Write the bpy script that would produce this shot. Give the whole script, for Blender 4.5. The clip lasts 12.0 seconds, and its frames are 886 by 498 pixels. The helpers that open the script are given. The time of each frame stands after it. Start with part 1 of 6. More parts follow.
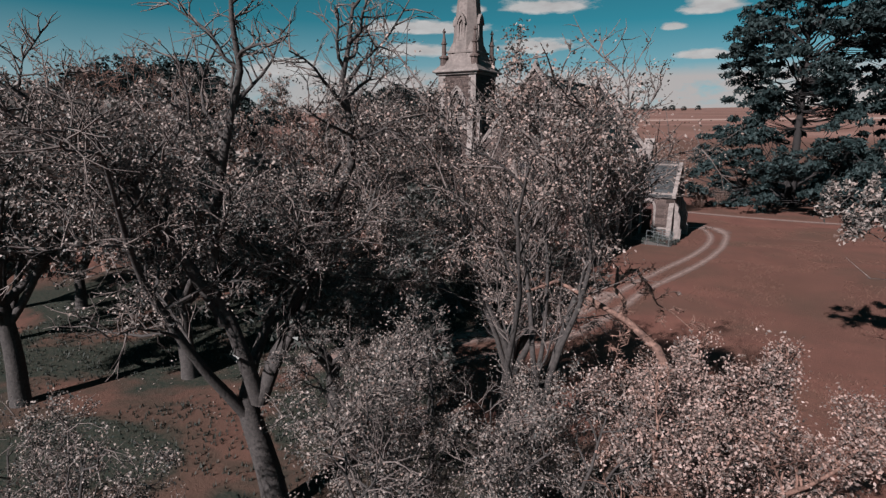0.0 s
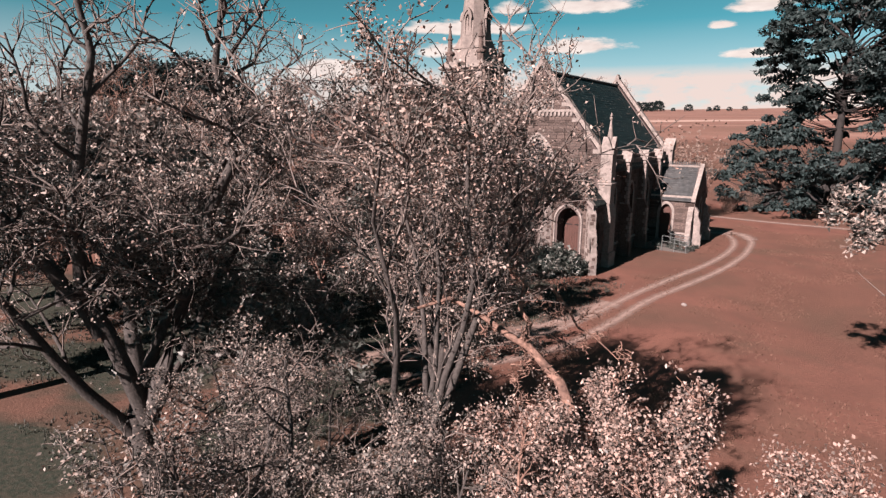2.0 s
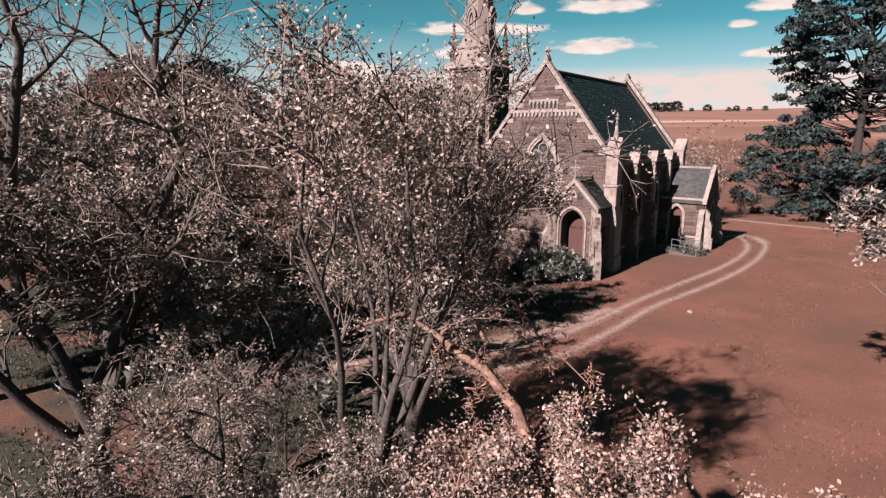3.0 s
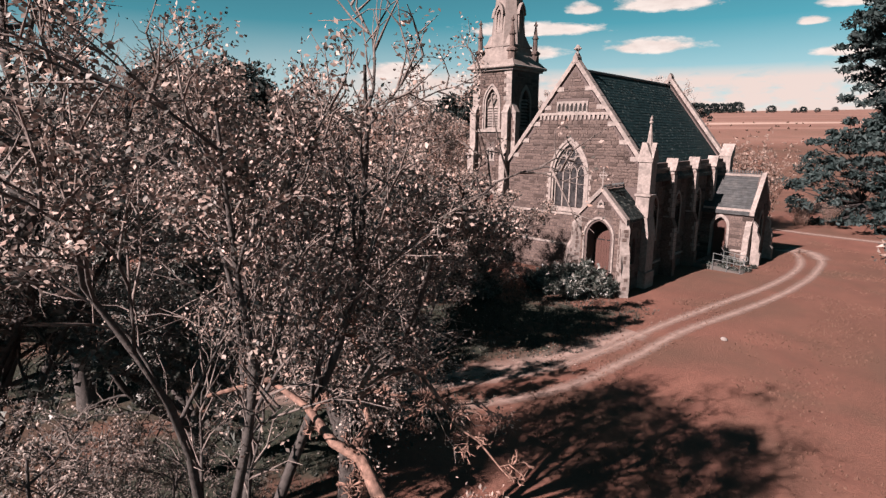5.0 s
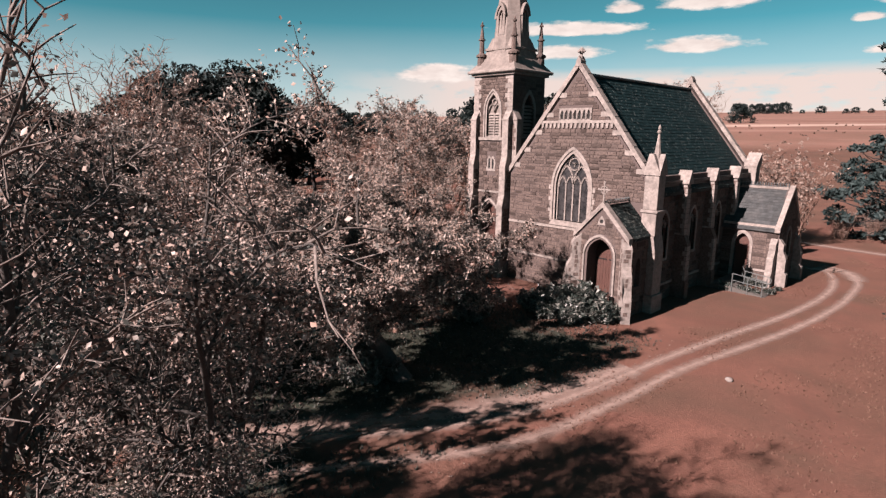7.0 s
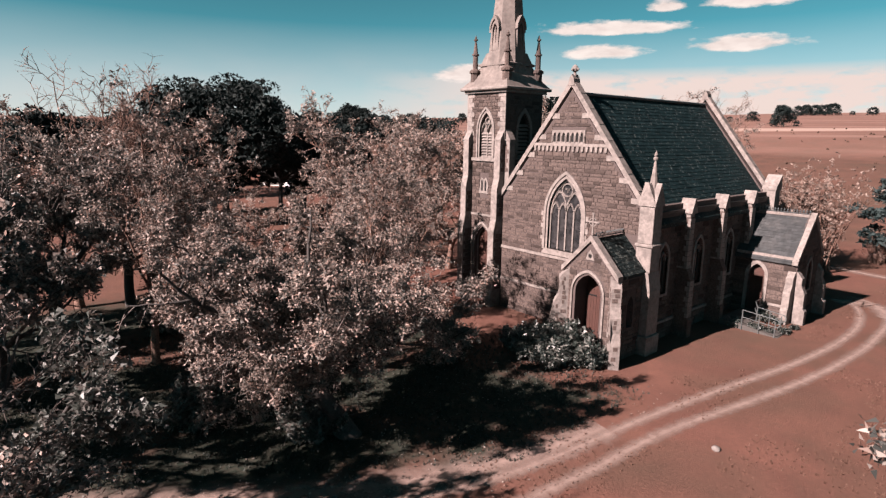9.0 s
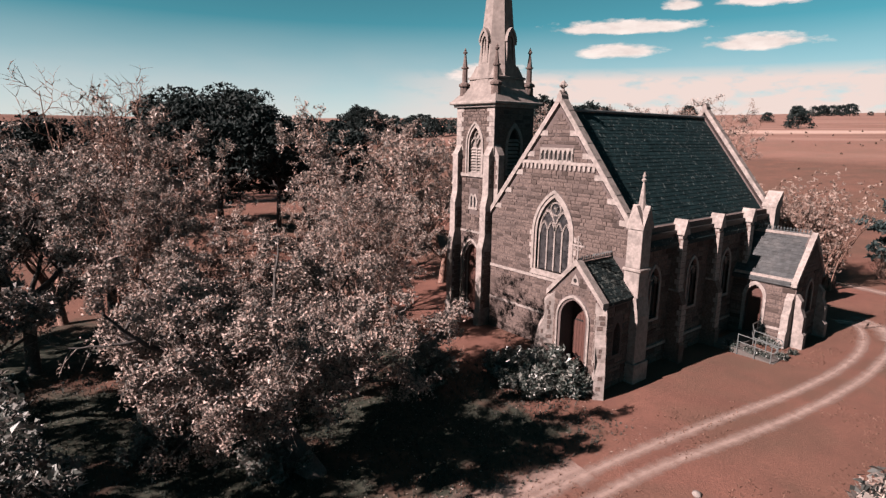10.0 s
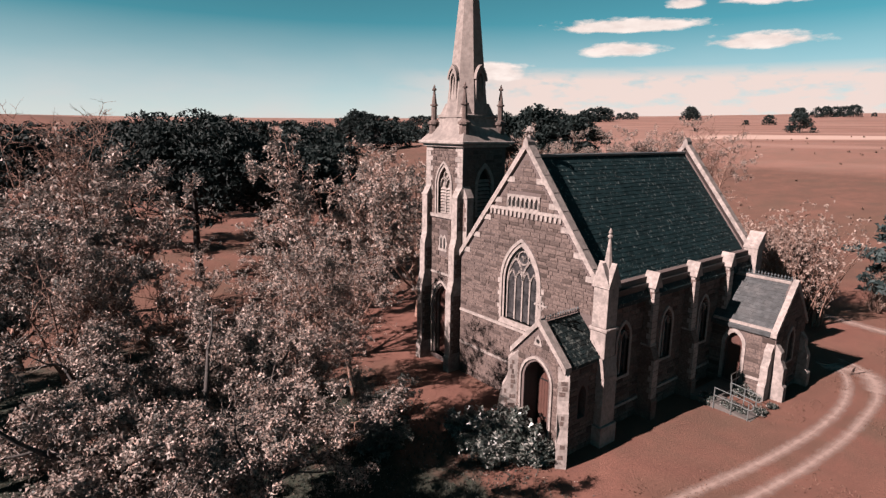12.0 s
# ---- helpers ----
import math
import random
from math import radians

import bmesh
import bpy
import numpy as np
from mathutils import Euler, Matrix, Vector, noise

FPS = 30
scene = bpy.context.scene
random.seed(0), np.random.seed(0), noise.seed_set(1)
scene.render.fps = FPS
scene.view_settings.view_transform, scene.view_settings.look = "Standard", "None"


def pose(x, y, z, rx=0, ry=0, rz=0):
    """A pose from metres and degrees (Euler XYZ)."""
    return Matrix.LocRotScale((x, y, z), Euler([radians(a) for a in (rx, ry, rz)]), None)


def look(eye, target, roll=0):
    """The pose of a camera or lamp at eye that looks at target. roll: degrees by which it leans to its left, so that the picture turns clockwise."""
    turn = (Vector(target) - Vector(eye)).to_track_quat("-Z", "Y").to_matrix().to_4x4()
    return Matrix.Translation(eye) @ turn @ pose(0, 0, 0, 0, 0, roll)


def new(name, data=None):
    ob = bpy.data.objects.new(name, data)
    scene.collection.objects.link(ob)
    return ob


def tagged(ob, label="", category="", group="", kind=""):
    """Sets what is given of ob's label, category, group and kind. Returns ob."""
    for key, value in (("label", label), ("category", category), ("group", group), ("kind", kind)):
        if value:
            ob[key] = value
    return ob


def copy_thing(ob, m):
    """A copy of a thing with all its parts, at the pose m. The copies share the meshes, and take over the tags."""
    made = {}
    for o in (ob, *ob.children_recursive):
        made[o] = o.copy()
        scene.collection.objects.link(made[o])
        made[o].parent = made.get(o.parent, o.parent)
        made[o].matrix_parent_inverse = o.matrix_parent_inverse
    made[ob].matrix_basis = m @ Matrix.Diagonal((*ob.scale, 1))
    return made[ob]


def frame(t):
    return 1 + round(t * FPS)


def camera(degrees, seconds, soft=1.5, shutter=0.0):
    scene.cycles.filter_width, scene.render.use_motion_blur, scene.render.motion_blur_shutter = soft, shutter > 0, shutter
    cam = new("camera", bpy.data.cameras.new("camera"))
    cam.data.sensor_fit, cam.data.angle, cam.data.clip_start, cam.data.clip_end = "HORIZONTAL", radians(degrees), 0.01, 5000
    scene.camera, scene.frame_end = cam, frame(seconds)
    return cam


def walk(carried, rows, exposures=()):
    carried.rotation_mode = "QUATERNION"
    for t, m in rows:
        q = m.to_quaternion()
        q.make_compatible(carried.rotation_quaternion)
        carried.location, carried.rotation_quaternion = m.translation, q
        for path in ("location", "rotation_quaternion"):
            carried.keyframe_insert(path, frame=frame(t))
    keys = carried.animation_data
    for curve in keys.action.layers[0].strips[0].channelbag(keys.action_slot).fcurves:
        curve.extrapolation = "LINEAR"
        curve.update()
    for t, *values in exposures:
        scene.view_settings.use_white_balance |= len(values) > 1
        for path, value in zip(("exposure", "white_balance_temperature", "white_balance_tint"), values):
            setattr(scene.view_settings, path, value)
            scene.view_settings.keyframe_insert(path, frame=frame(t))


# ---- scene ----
cam = camera(76.2, 12.0, soft=1.35)
METRES, EYE, TILT, LEAN, TURN = 20.8, 9.1, 0.0, 0.0, 32.0
ROWS = [
    (0.0, 0.0, 0.0, 0.0, 0.07, -11.74, -0.32),
    (0.5, 0.0325, 0.0201, -0.0023, 0.71, -11.74, -0.35),
    (1.0, 0.0655, 0.0395, -0.0051, 1.72, -11.74, -0.41),
    (1.5, 0.0978, 0.0585, -0.0068, 2.86, -11.73, -0.5),
    (2.0, 0.1283, 0.0783, -0.0066, 3.94, -11.71, -0.5),
    (2.5, 0.1527, 0.0985, -0.0067, 4.71, -11.66, -0.4),
    (4.5, 0.2331, 0.2009, -0.0011, 9.14, -11.58, -0.57),
    (5.0, 0.2576, 0.2317, 0.003, 10.63, -11.57, -0.6),
    (5.5, 0.2831, 0.264, 0.0074, 12.18, -11.54, -0.59),
    (6.0, 0.3088, 0.299, 0.0131, 13.43, -11.51, -0.6),
    (6.5, 0.3347, 0.3359, 0.0199, 13.91, -11.51, -0.6),
    (7.0, 0.3618, 0.372, 0.0284, 14.3, -11.53, -0.64),
    (9.0, 0.4707, 0.5182, 0.0908, 17.87, -11.52, -0.73),
    (9.5, 0.4985, 0.5545, 0.1137, 18.6, -11.55, -0.76),
    (10.0, 0.5237, 0.5897, 0.1377, 19.1, -11.59, -0.79),
    (10.5, 0.5447, 0.6201, 0.162, 19.35, -11.56, -0.78),
    (11.0, 0.5616, 0.6488, 0.1899, 19.63, -11.59, -0.77),
    (11.5, 0.5761, 0.6762, 0.2203, 19.75, -11.64, -0.76),
    (12.0, 0.5902, 0.7036, 0.2549, 19.4, -11.69, -0.75),
]
EXPOSURE = [(0.0, 1.25, 5650, -2), (0.5, 1.81, 5900, 2), (1.0, 1.95, 6350, 8), (1.5, 2.07, 6500, 10), (12.0, 2.07, 6500, 10)]
walk(cam, [(t, pose(0, 0, EYE, TILT, LEAN, TURN) @ pose(METRES * x, METRES * y, METRES * z, 90 + pitch, roll, yaw)) for t, x, y, z, yaw, pitch, roll in ROWS], EXPOSURE)

# ---- light ----
SUN_FROM = Vector((-0.2, -1.45, 1.0)).normalized()
sun = new("sun", bpy.data.lights.new("sun", "SUN"))
sun.data.energy, sun.data.angle, sun.data.color = 5.0, radians(0.6), (1.0, 0.82, 0.775)
sun.matrix_world = look(SUN_FROM * 200, (0, 0, 0))


def nodes_of(owner):
    owner.use_nodes = True
    tree = owner.node_tree
    tree.nodes.clear()
    return tree


class Net:
    """A short way to write node trees."""

    def __init__(self, owner):
        self.tree = nodes_of(owner)

    def add(self, kind):
        return self.tree.nodes.new(kind)

    def set(self, socket, value):
        if isinstance(value, bpy.types.NodeSocket):
            self.tree.links.new(value, socket)
        else:
            socket.default_value = value

    def math(self, op, a, b=0.0, c=0.0, clamp=False):
        n = self.add("ShaderNodeMath")
        n.operation, n.use_clamp = op, clamp
        for i, v in enumerate((a, b, c)):
            self.set(n.inputs[i], v)
        return n.outputs[0]

    def mix(self, fac, a, b, blend="MIX"):
        n = self.add("ShaderNodeMix")
        n.data_type, n.blend_type = "RGBA", blend
        self.set(n.inputs[0], fac)
        self.set(n.inputs[6], a if isinstance(a, bpy.types.NodeSocket) else (*a, 1))
        self.set(n.inputs[7], b if isinstance(b, bpy.types.NodeSocket) else (*b, 1))
        return n.outputs[2]

    def noise(self, scale, detail=4.0, rough=0.55, vec=None, dist=0.0):
        n = self.add("ShaderNodeTexNoise")
        n.inputs["Scale"].default_value, n.inputs["Detail"].default_value = scale, detail
        n.inputs["Roughness"].default_value, n.inputs["Distortion"].default_value = rough, dist
        if vec is not None:
            self.tree.links.new(vec, n.inputs["Vector"])
        return n.outputs[0]

    def ramp(self, value, lo, hi, a=0.0, b=1.0):
        n = self.add("ShaderNodeMapRange")
        for i, v in enumerate((value, lo, hi, a, b)):
            self.set(n.inputs[i], v)
        return n.outputs[0]


world = bpy.data.worlds.new("sky")
scene.world = world
wn = Net(world)
geo = wn.add("ShaderNodeTexCoord").outputs["Generated"]
sky = wn.add("ShaderNodeTexSky")
sky.sky_type, sky.sun_disc = "NISHITA", False
sky.sun_elevation = math.asin(SUN_FROM.z)
sky.sun_rotation = math.atan2(SUN_FROM.x, SUN_FROM.y)
sky.altitude, sky.air_density, sky.dust_density, sky.ozone_density = 3000.0, 0.38, 0.15, 3.0
parts = wn.add("ShaderNodeSeparateXYZ")
wn.set(parts.inputs[0], geo)
dx, dy, dz = parts.outputs
azim = wn.math("MULTIPLY", wn.math("ARCTAN2", wn.math("MULTIPLY", dx, -1.0), dy), 57.2958)
elev = wn.math("MULTIPLY", wn.math("ARCSINE", dz), 57.2958)
aim = wn.add("ShaderNodeCombineXYZ")
wn.set(aim.inputs[0], wn.math("MULTIPLY", azim, 0.35))
wn.set(aim.inputs[1], elev)
fine = wn.noise(0.9, 6.0, 0.6, aim.outputs[0])
soft_noise = wn.noise(0.35, 3.0, 0.5, aim.outputs[0])
SKY_TINT = (0.504, 1.058, 0.612)
# cumulus: azimuth, elevation, half width, half height (degrees)
CLOUDS = [(34.6, 9.5, 8.2, 0.95), (23.4, 7.8, 4.9, 1.0), (34.9, 7.5, 4.2, 0.95), (29.5, 11.2, 1.9, 0.8), (22.4, 11.3, 5.4, 1.0), (8.3, 6.7, 2.9, 0.7),
          (8.0, 10.6, 3.4, 1.1), (11.0, 9.2, 1.5, 0.55), (47.0, 5.6, 4.6, 1.3), (-4.0, 8.4, 4.2, 0.9), (68.0, 14.5, 5.0, 0.8), (-16.0, 11.0, 6.0, 1.2), (30.0, 15.0, 4.0, 0.9)]
mask = None
for ca, ce, cw, ch in CLOUDS:
    u = wn.math("DIVIDE", wn.math("SUBTRACT", azim, ca), cw)
    v = wn.math("DIVIDE", wn.math("SUBTRACT", elev, ce), ch)
    low = wn.math("MULTIPLY", wn.math("MINIMUM", v, 0.0), 0.9)
    v = wn.math("ADD", v, low)
    d = wn.math("SUBTRACT", 1.0, wn.math("SQRT", wn.math("ADD", wn.math("MULTIPLY", u, u), wn.math("MULTIPLY", v, v))))
    mask = d if mask is None else wn.math("MAXIMUM", mask, d)
shape = wn.math("ADD", mask, wn.math("MULTIPLY", wn.math("SUBTRACT", fine, 0.5), 1.6))
cloud = wn.ramp(shape, 0.05, 0.42)
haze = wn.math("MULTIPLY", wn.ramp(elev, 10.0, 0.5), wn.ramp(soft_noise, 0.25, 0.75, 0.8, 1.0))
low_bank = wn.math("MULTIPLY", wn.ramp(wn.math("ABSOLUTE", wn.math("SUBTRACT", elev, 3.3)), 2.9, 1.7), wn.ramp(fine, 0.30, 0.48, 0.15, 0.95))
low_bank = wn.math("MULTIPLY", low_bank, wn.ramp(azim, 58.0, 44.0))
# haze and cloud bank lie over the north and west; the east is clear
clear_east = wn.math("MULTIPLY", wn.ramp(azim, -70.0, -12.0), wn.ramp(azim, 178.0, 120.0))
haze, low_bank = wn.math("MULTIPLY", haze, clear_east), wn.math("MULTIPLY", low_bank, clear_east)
blue = wn.mix(1.0, sky.outputs[0], SKY_TINT, "MULTIPLY")
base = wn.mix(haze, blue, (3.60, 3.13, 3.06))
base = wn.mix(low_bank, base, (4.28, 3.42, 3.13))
full = wn.mix(cloud, base, wn.mix(wn.ramp(fine, 0.35, 0.65), (3.89, 3.24, 3.02), (4.90, 4.25, 3.96)))
back = wn.add("ShaderNodeBackground")
wn.set(back.inputs[0], full)
back.inputs[1].default_value = 0.05
wn.set(wn.add("ShaderNodeOutputWorld").inputs[0], back.outputs[0])

# ---- materials ----
def surface(name, colour, rough=0.8, spread=0.12, grain=12.0, stain=1.2, stain_colour=None, stain_amount=0.35, bump=0.3, bump_scale=30.0, metal=0.0, spec=0.3, each=0.0, island=0.0, world_coords=False, marks=(0.48, 0.75), odd=0.0):
    """A weathered surface: fine grain, larger stains, a little relief; each: how far single pieces differ."""
    m = bpy.data.materials.new(name)
    n = Net(m)
    tc = n.add("ShaderNodeTexCoord").outputs["Object"]
    if world_coords:
        tc = n.add("ShaderNodeNewGeometry").outputs["Position"]
    fine_n = n.noise(grain, 6.0, 0.65, tc)
    big_n = n.noise(stain, 4.0, 0.6, tc, 0.4)
    dark = tuple(c * (1 - spread * 1.6) for c in colour)
    light = tuple(min(1, c * (1 + spread * 1.6)) for c in colour)
    col = n.mix(n.ramp(fine_n, 0.3, 0.7), dark, light)
    sc = stain_colour or tuple(c * 0.55 for c in colour)
    col = n.mix(n.ramp(big_n, marks[0], marks[1], 0.0, stain_amount), col, sc)
    if each:
        r = n.add("ShaderNodeObjectInfo").outputs["Random"]
        col = n.mix(n.ramp(r, odd, 1, 0, each), col, tuple(c * 0.35 for c in colour))
    if island:
        r = n.add("ShaderNodeNewGeometry").outputs["Random Per Island"]
        col = n.mix(n.ramp(r, odd, 1, 0, island), col, tuple(c * 0.35 for c in colour))
    b = n.add("ShaderNodeBsdfPrincipled")
    n.set(b.inputs["Base Color"], col)
    n.set(b.inputs["Roughness"], n.ramp(fine_n, 0.2, 0.8, max(0, rough - 0.1), min(1, rough + 0.1)))
    b.inputs["Metallic"].default_value = metal
    b.inputs["Specular IOR Level"].default_value = spec
    if bump:
        bp = n.add("ShaderNodeBump")
        bp.inputs["Strength"].default_value, bp.inputs["Distance"].default_value = bump, 0.02
        n.set(bp.inputs["Height"], n.noise(bump_scale, 5.0, 0.6, tc))
        n.set(b.inputs["Normal"], bp.outputs[0])
    n.set(n.add("ShaderNodeOutputMaterial").inputs[0], b.outputs[0])
    return m


def leaf_material(name, colours, rough=0.5, sheer=0.25, spec=0.5):
    m = bpy.data.materials.new(name)
    n = Net(m)
    r = n.add("ShaderNodeNewGeometry").outputs["Random Per Island"]
    o = n.add("ShaderNodeObjectInfo").outputs["Random"]
    ramp = n.add("ShaderNodeValToRGB")
    n.set(ramp.inputs[0], r)
    el = ramp.color_ramp.elements
    el[0].color, el[0].position = (*colours[0], 1), 0.0
    el[1].color, el[1].position = (*colours[-1], 1), 1.0
    for i, c in enumerate(colours[1:-1]):
        e = el.new((i + 1) / (len(colours) - 1))
        e.color = (*c, 1)
    col = n.mix(n.ramp(o, 0, 1, 0.0, 0.3), ramp.outputs[0], tuple(c * 0.6 for c in colours[len(colours) // 2]))
    b = n.add("ShaderNodeBsdfPrincipled")
    n.set(b.inputs["Base Color"], col)
    b.inputs["Roughness"].default_value, b.inputs["Specular IOR Level"].default_value = rough, spec
    t = n.add("ShaderNodeBsdfTranslucent")
    n.set(t.inputs[0], col)
    mx = n.add("ShaderNodeMixShader")
    mx.inputs[0].default_value = sheer
    n.set(mx.inputs[1], b.outputs[0])
    n.set(mx.inputs[2], t.outputs[0])
    n.set(n.add("ShaderNodeOutputMaterial").inputs[0], mx.outputs[0])
    return m


BLUESTONE = surface("bluestone", (0.06984, 0.05184, 0.0468), 0.85, 0.34, 9.0, 1.1, (0.02952, 0.02376, 0.02304), 0.65, 0.7, 14.0, spec=0.1, each=0.9, odd=0.62, world_coords=True)
MASONRY = surface("masonry", (0.06984, 0.05184, 0.0468), 0.85, 0.34, 9.0, 1.1, (0.02952, 0.02376, 0.02304), 0.65, 0.7, 14.0, spec=0.1, island=0.9, odd=0.62, world_coords=True)
MORTAR = surface("mortar", (0.06336, 0.04896, 0.0468), 0.95, 0.25, 20.0, 1.0, (0.036, 0.03024, 0.02952), 0.4, 0.4, 40.0, spec=0.1, world_coords=True)
DRESSED = surface("dressed_stone", (0.1548, 0.1318, 0.1238), 0.85, 0.2, 5.0, 1.3, (0.06624, 0.0576, 0.05472), 0.75, 0.5, 22.0, spec=0.1, world_coords=True)
SPIRE = surface("spire_stone", (0.1224, 0.1022, 0.09504), 0.85, 0.18, 4.0, 0.8, (0.05904, 0.05112, 0.04896), 0.6, 0.4, 10.0, spec=0.1, world_coords=True)
SLATE = surface("roof_slate", (0.00684, 0.01548, 0.01728), 0.65, 0.35, 2.0, 5.5, (0.108, 0.1238, 0.1188), 0.85, 0.3, 30.0, spec=0.08, island=0.4, world_coords=True, marks=(0.60, 0.655))
SLATE_LICHEN = surface("lichened_slate", (0.0072, 0.01188, 0.0126), 0.65, 0.4, 2.0, 4.2, (0.0936, 0.1022, 0.09504), 0.8, 0.3, 30.0, spec=0.1, island=0.6, world_coords=True, marks=(0.54, 0.62))
SLATE_PALE = surface("weathered_slate", (0.034, 0.036, 0.038), 0.65, 0.25, 3.0, 1.2, (0.080, 0.076, 0.076), 0.5, 0.3, 30.0, spec=0.15, island=0.5, world_coords=True)
LEAD = surface("lead_flashing", (0.06908, 0.0756, 0.07927), 0.6, 0.1, 8.0, 1.0, None, 0.3, 0.1, 20.0, metal=0.3)
IRON = surface("dark_iron", (0.01573, 0.01572, 0.01648), 0.55, 0.2, 20.0, 3.0, (0.03146, 0.02097, 0.01805), 0.5, 0.1, 40.0, metal=0.6)
STEEL = surface("galvanised_steel", (0.173, 0.1857, 0.1876), 0.4, 0.1, 30.0, 4.0, None, 0.25, 0.05, 60.0, metal=0.7, spec=0.5)
DOOR_WOOD = surface("door_wood", (0.04378, 0.01872, 0.01491), 0.6, 0.25, 25.0, 2.0, (0.01573, 0.008986, 0.007063), 0.5, 0.3, 40.0)
CONCRETE = surface("concrete", (0.054, 0.04752, 0.04464), 0.9, 0.12, 14.0, 1.5, None, 0.4, 0.3, 30.0)
BARK = surface("bark", (0.036, 0.03096, 0.02952), 0.9, 0.35, 14.0, 2.5, (0.02052, 0.01797, 0.01727), 0.6, 0.9, 18.0)
TWIG = surface("grey_twig_bark", (0.104, 0.086, 0.080), 0.85, 0.35, 14.0, 2.0, (0.0432, 0.036, 0.03384), 0.6, 0.5, 18.0, spec=0.1)
BARK_PALE = surface("pale_bark", (0.1332, 0.08064, 0.0648), 0.9, 0.42, 13.0, 3.2, (0.0324, 0.02304, 0.02088), 0.85, 1.0, 14.0, spec=0.1)
BARK_DARK = surface("pine_bark", (0.01573, 0.01348, 0.01334), 0.9, 0.3, 10.0, 2.0, None, 0.5, 0.8, 12.0)
LEAF_GREY = leaf_material("autumn_leaves", [(0.00864, 0.01296, 0.01224), (0.03888, 0.04104, 0.03888), (0.152, 0.128, 0.117), (0.275, 0.229, 0.208), (0.1584, 0.1044, 0.0864)], 0.5, 0.14, 0.2)
LEAF_PINK = leaf_material("rosy_autumn_leaves", [(0.011, 0.0155, 0.0145), (0.064, 0.060, 0.055), (0.190, 0.149, 0.133), (0.285, 0.222, 0.199), (0.209, 0.134, 0.110)], 0.5, 0.14, 0.2)
LEAF_OLIVE = leaf_material("dull_green_leaves", [(0.0212, 0.02995, 0.02433), (0.04651, 0.05541, 0.04866), (0.09302, 0.08834, 0.08244), (0.1272, 0.1071, 0.09734)])
LEAF_SHRUB = leaf_material("shrub_leaves", [(0.0072, 0.01296, 0.01008), (0.01584, 0.02304, 0.02016), (0.0396, 0.04464, 0.04032), (0.1872, 0.18, 0.1656)], 0.4, 0.1, 0.6)
NEEDLES = leaf_material("pine_needles", [(0.002052, 0.004493, 0.004709), (0.004104, 0.008237, 0.007848), (0.007524, 0.01273, 0.01256), (0.01231, 0.01797, 0.01727)], 0.7, 0.05, 0.15)
CEDAR_NEEDLES = leaf_material("cedar_needles", [(0.004788, 0.009734, 0.0102), (0.01026, 0.01872, 0.01884), (0.01847, 0.02995, 0.03061), (0.03146, 0.04268, 0.04316)], 0.7, 0.08, 0.2)
LEAF_BLUSH = leaf_material("blush_leaves", [(0.01872, 0.01656, 0.01512), (0.0936, 0.072, 0.06336), (0.2016, 0.1483, 0.131), (0.275, 0.198, 0.174), (0.2232, 0.1354, 0.1109)], 0.5, 0.14, 0.35)
REED = leaf_material("dry_stems", [(0.0576, 0.0432, 0.036), (0.1584, 0.1152, 0.09936), (0.2448, 0.1872, 0.1642), (0.18, 0.1224, 0.1022)], 0.7, 0.2, 0.2)

glass = bpy.data.materials.new("leaded_glass")
n = Net(glass)
tcg = n.add("ShaderNodeNewGeometry").outputs["Position"]
b = n.add("ShaderNodeBsdfPrincipled")
n.set(b.inputs["Base Color"], n.mix(n.ramp(n.noise(3.0, 3.0, 0.5, tcg), 0.35, 0.65), (0.01094, 0.01123, 0.01256), (0.03146, 0.0292, 0.03061)))
b.inputs["Roughness"].default_value, b.inputs["Specular IOR Level"].default_value = 0.22, 0.6
n.set(n.add("ShaderNodeOutputMaterial").inputs[0], b.outputs[0])
GLASS = glass

# the field: dry reddish grass, patches of greener and barer ground
field = bpy.data.materials.new("dry_field")
n = Net(field)
pos = n.add("ShaderNodeNewGeometry").outputs["Position"]
n1, n2, n3 = n.noise(0.035, 5.0, 0.6, pos, 0.5), n.noise(0.35, 6.0, 0.65, pos, 0.3), n.noise(6.0, 6.0, 0.7, pos)
col = n.mix(n.ramp(n2, 0.3, 0.7), (0.085, 0.0392, 0.0312), (0.128, 0.0592, 0.0455))
col = n.mix(n.ramp(n1, 0.45, 0.68, 0.0, 0.75), col, (0.05951, 0.03594, 0.0259))
col = n.mix(n.ramp(n.noise(0.13, 5.0, 0.6, pos, 0.6), 0.48, 0.66, 0.0, 0.6), col, (0.05328, 0.03816, 0.02808))
col = n.mix(n.ramp(n3, 0.42, 0.75, 0.0, 0.45), col, (0.0472, 0.02771, 0.02276))
flat = n.add("ShaderNodeVectorMath")
flat.operation = "MULTIPLY"
n.set(flat.inputs[0], pos)
flat.inputs[1].default_value = (0.011, 0.045, 0.0)
bands = n.noise(1.0, 4.0, 0.55, flat.outputs[0])
sep = n.add("ShaderNodeSeparateXYZ")
n.set(sep.inputs[0], pos)
belt = n.math("ADD", sep.outputs[1], n.math("MULTIPLY", n.math("SUBTRACT", n1, 0.5), 26.0))
rough_grass = n.math("MULTIPLY", n.ramp(belt, 78.0, 100.0), n.ramp(belt, 162.0, 152.0))
col = n.mix(n.math("MULTIPLY", rough_grass, n.ramp(n2, 0.25, 0.65, 0.85, 0.45)), col, (0.05616, 0.03456, 0.02664))
far = n.ramp(belt, 150.0, 172.0)
col = n.mix(n.math("MULTIPLY", far, n.ramp(bands, 0.42, 0.62, 0.35, 0.9)), col, (0.1548, 0.09216, 0.07632))
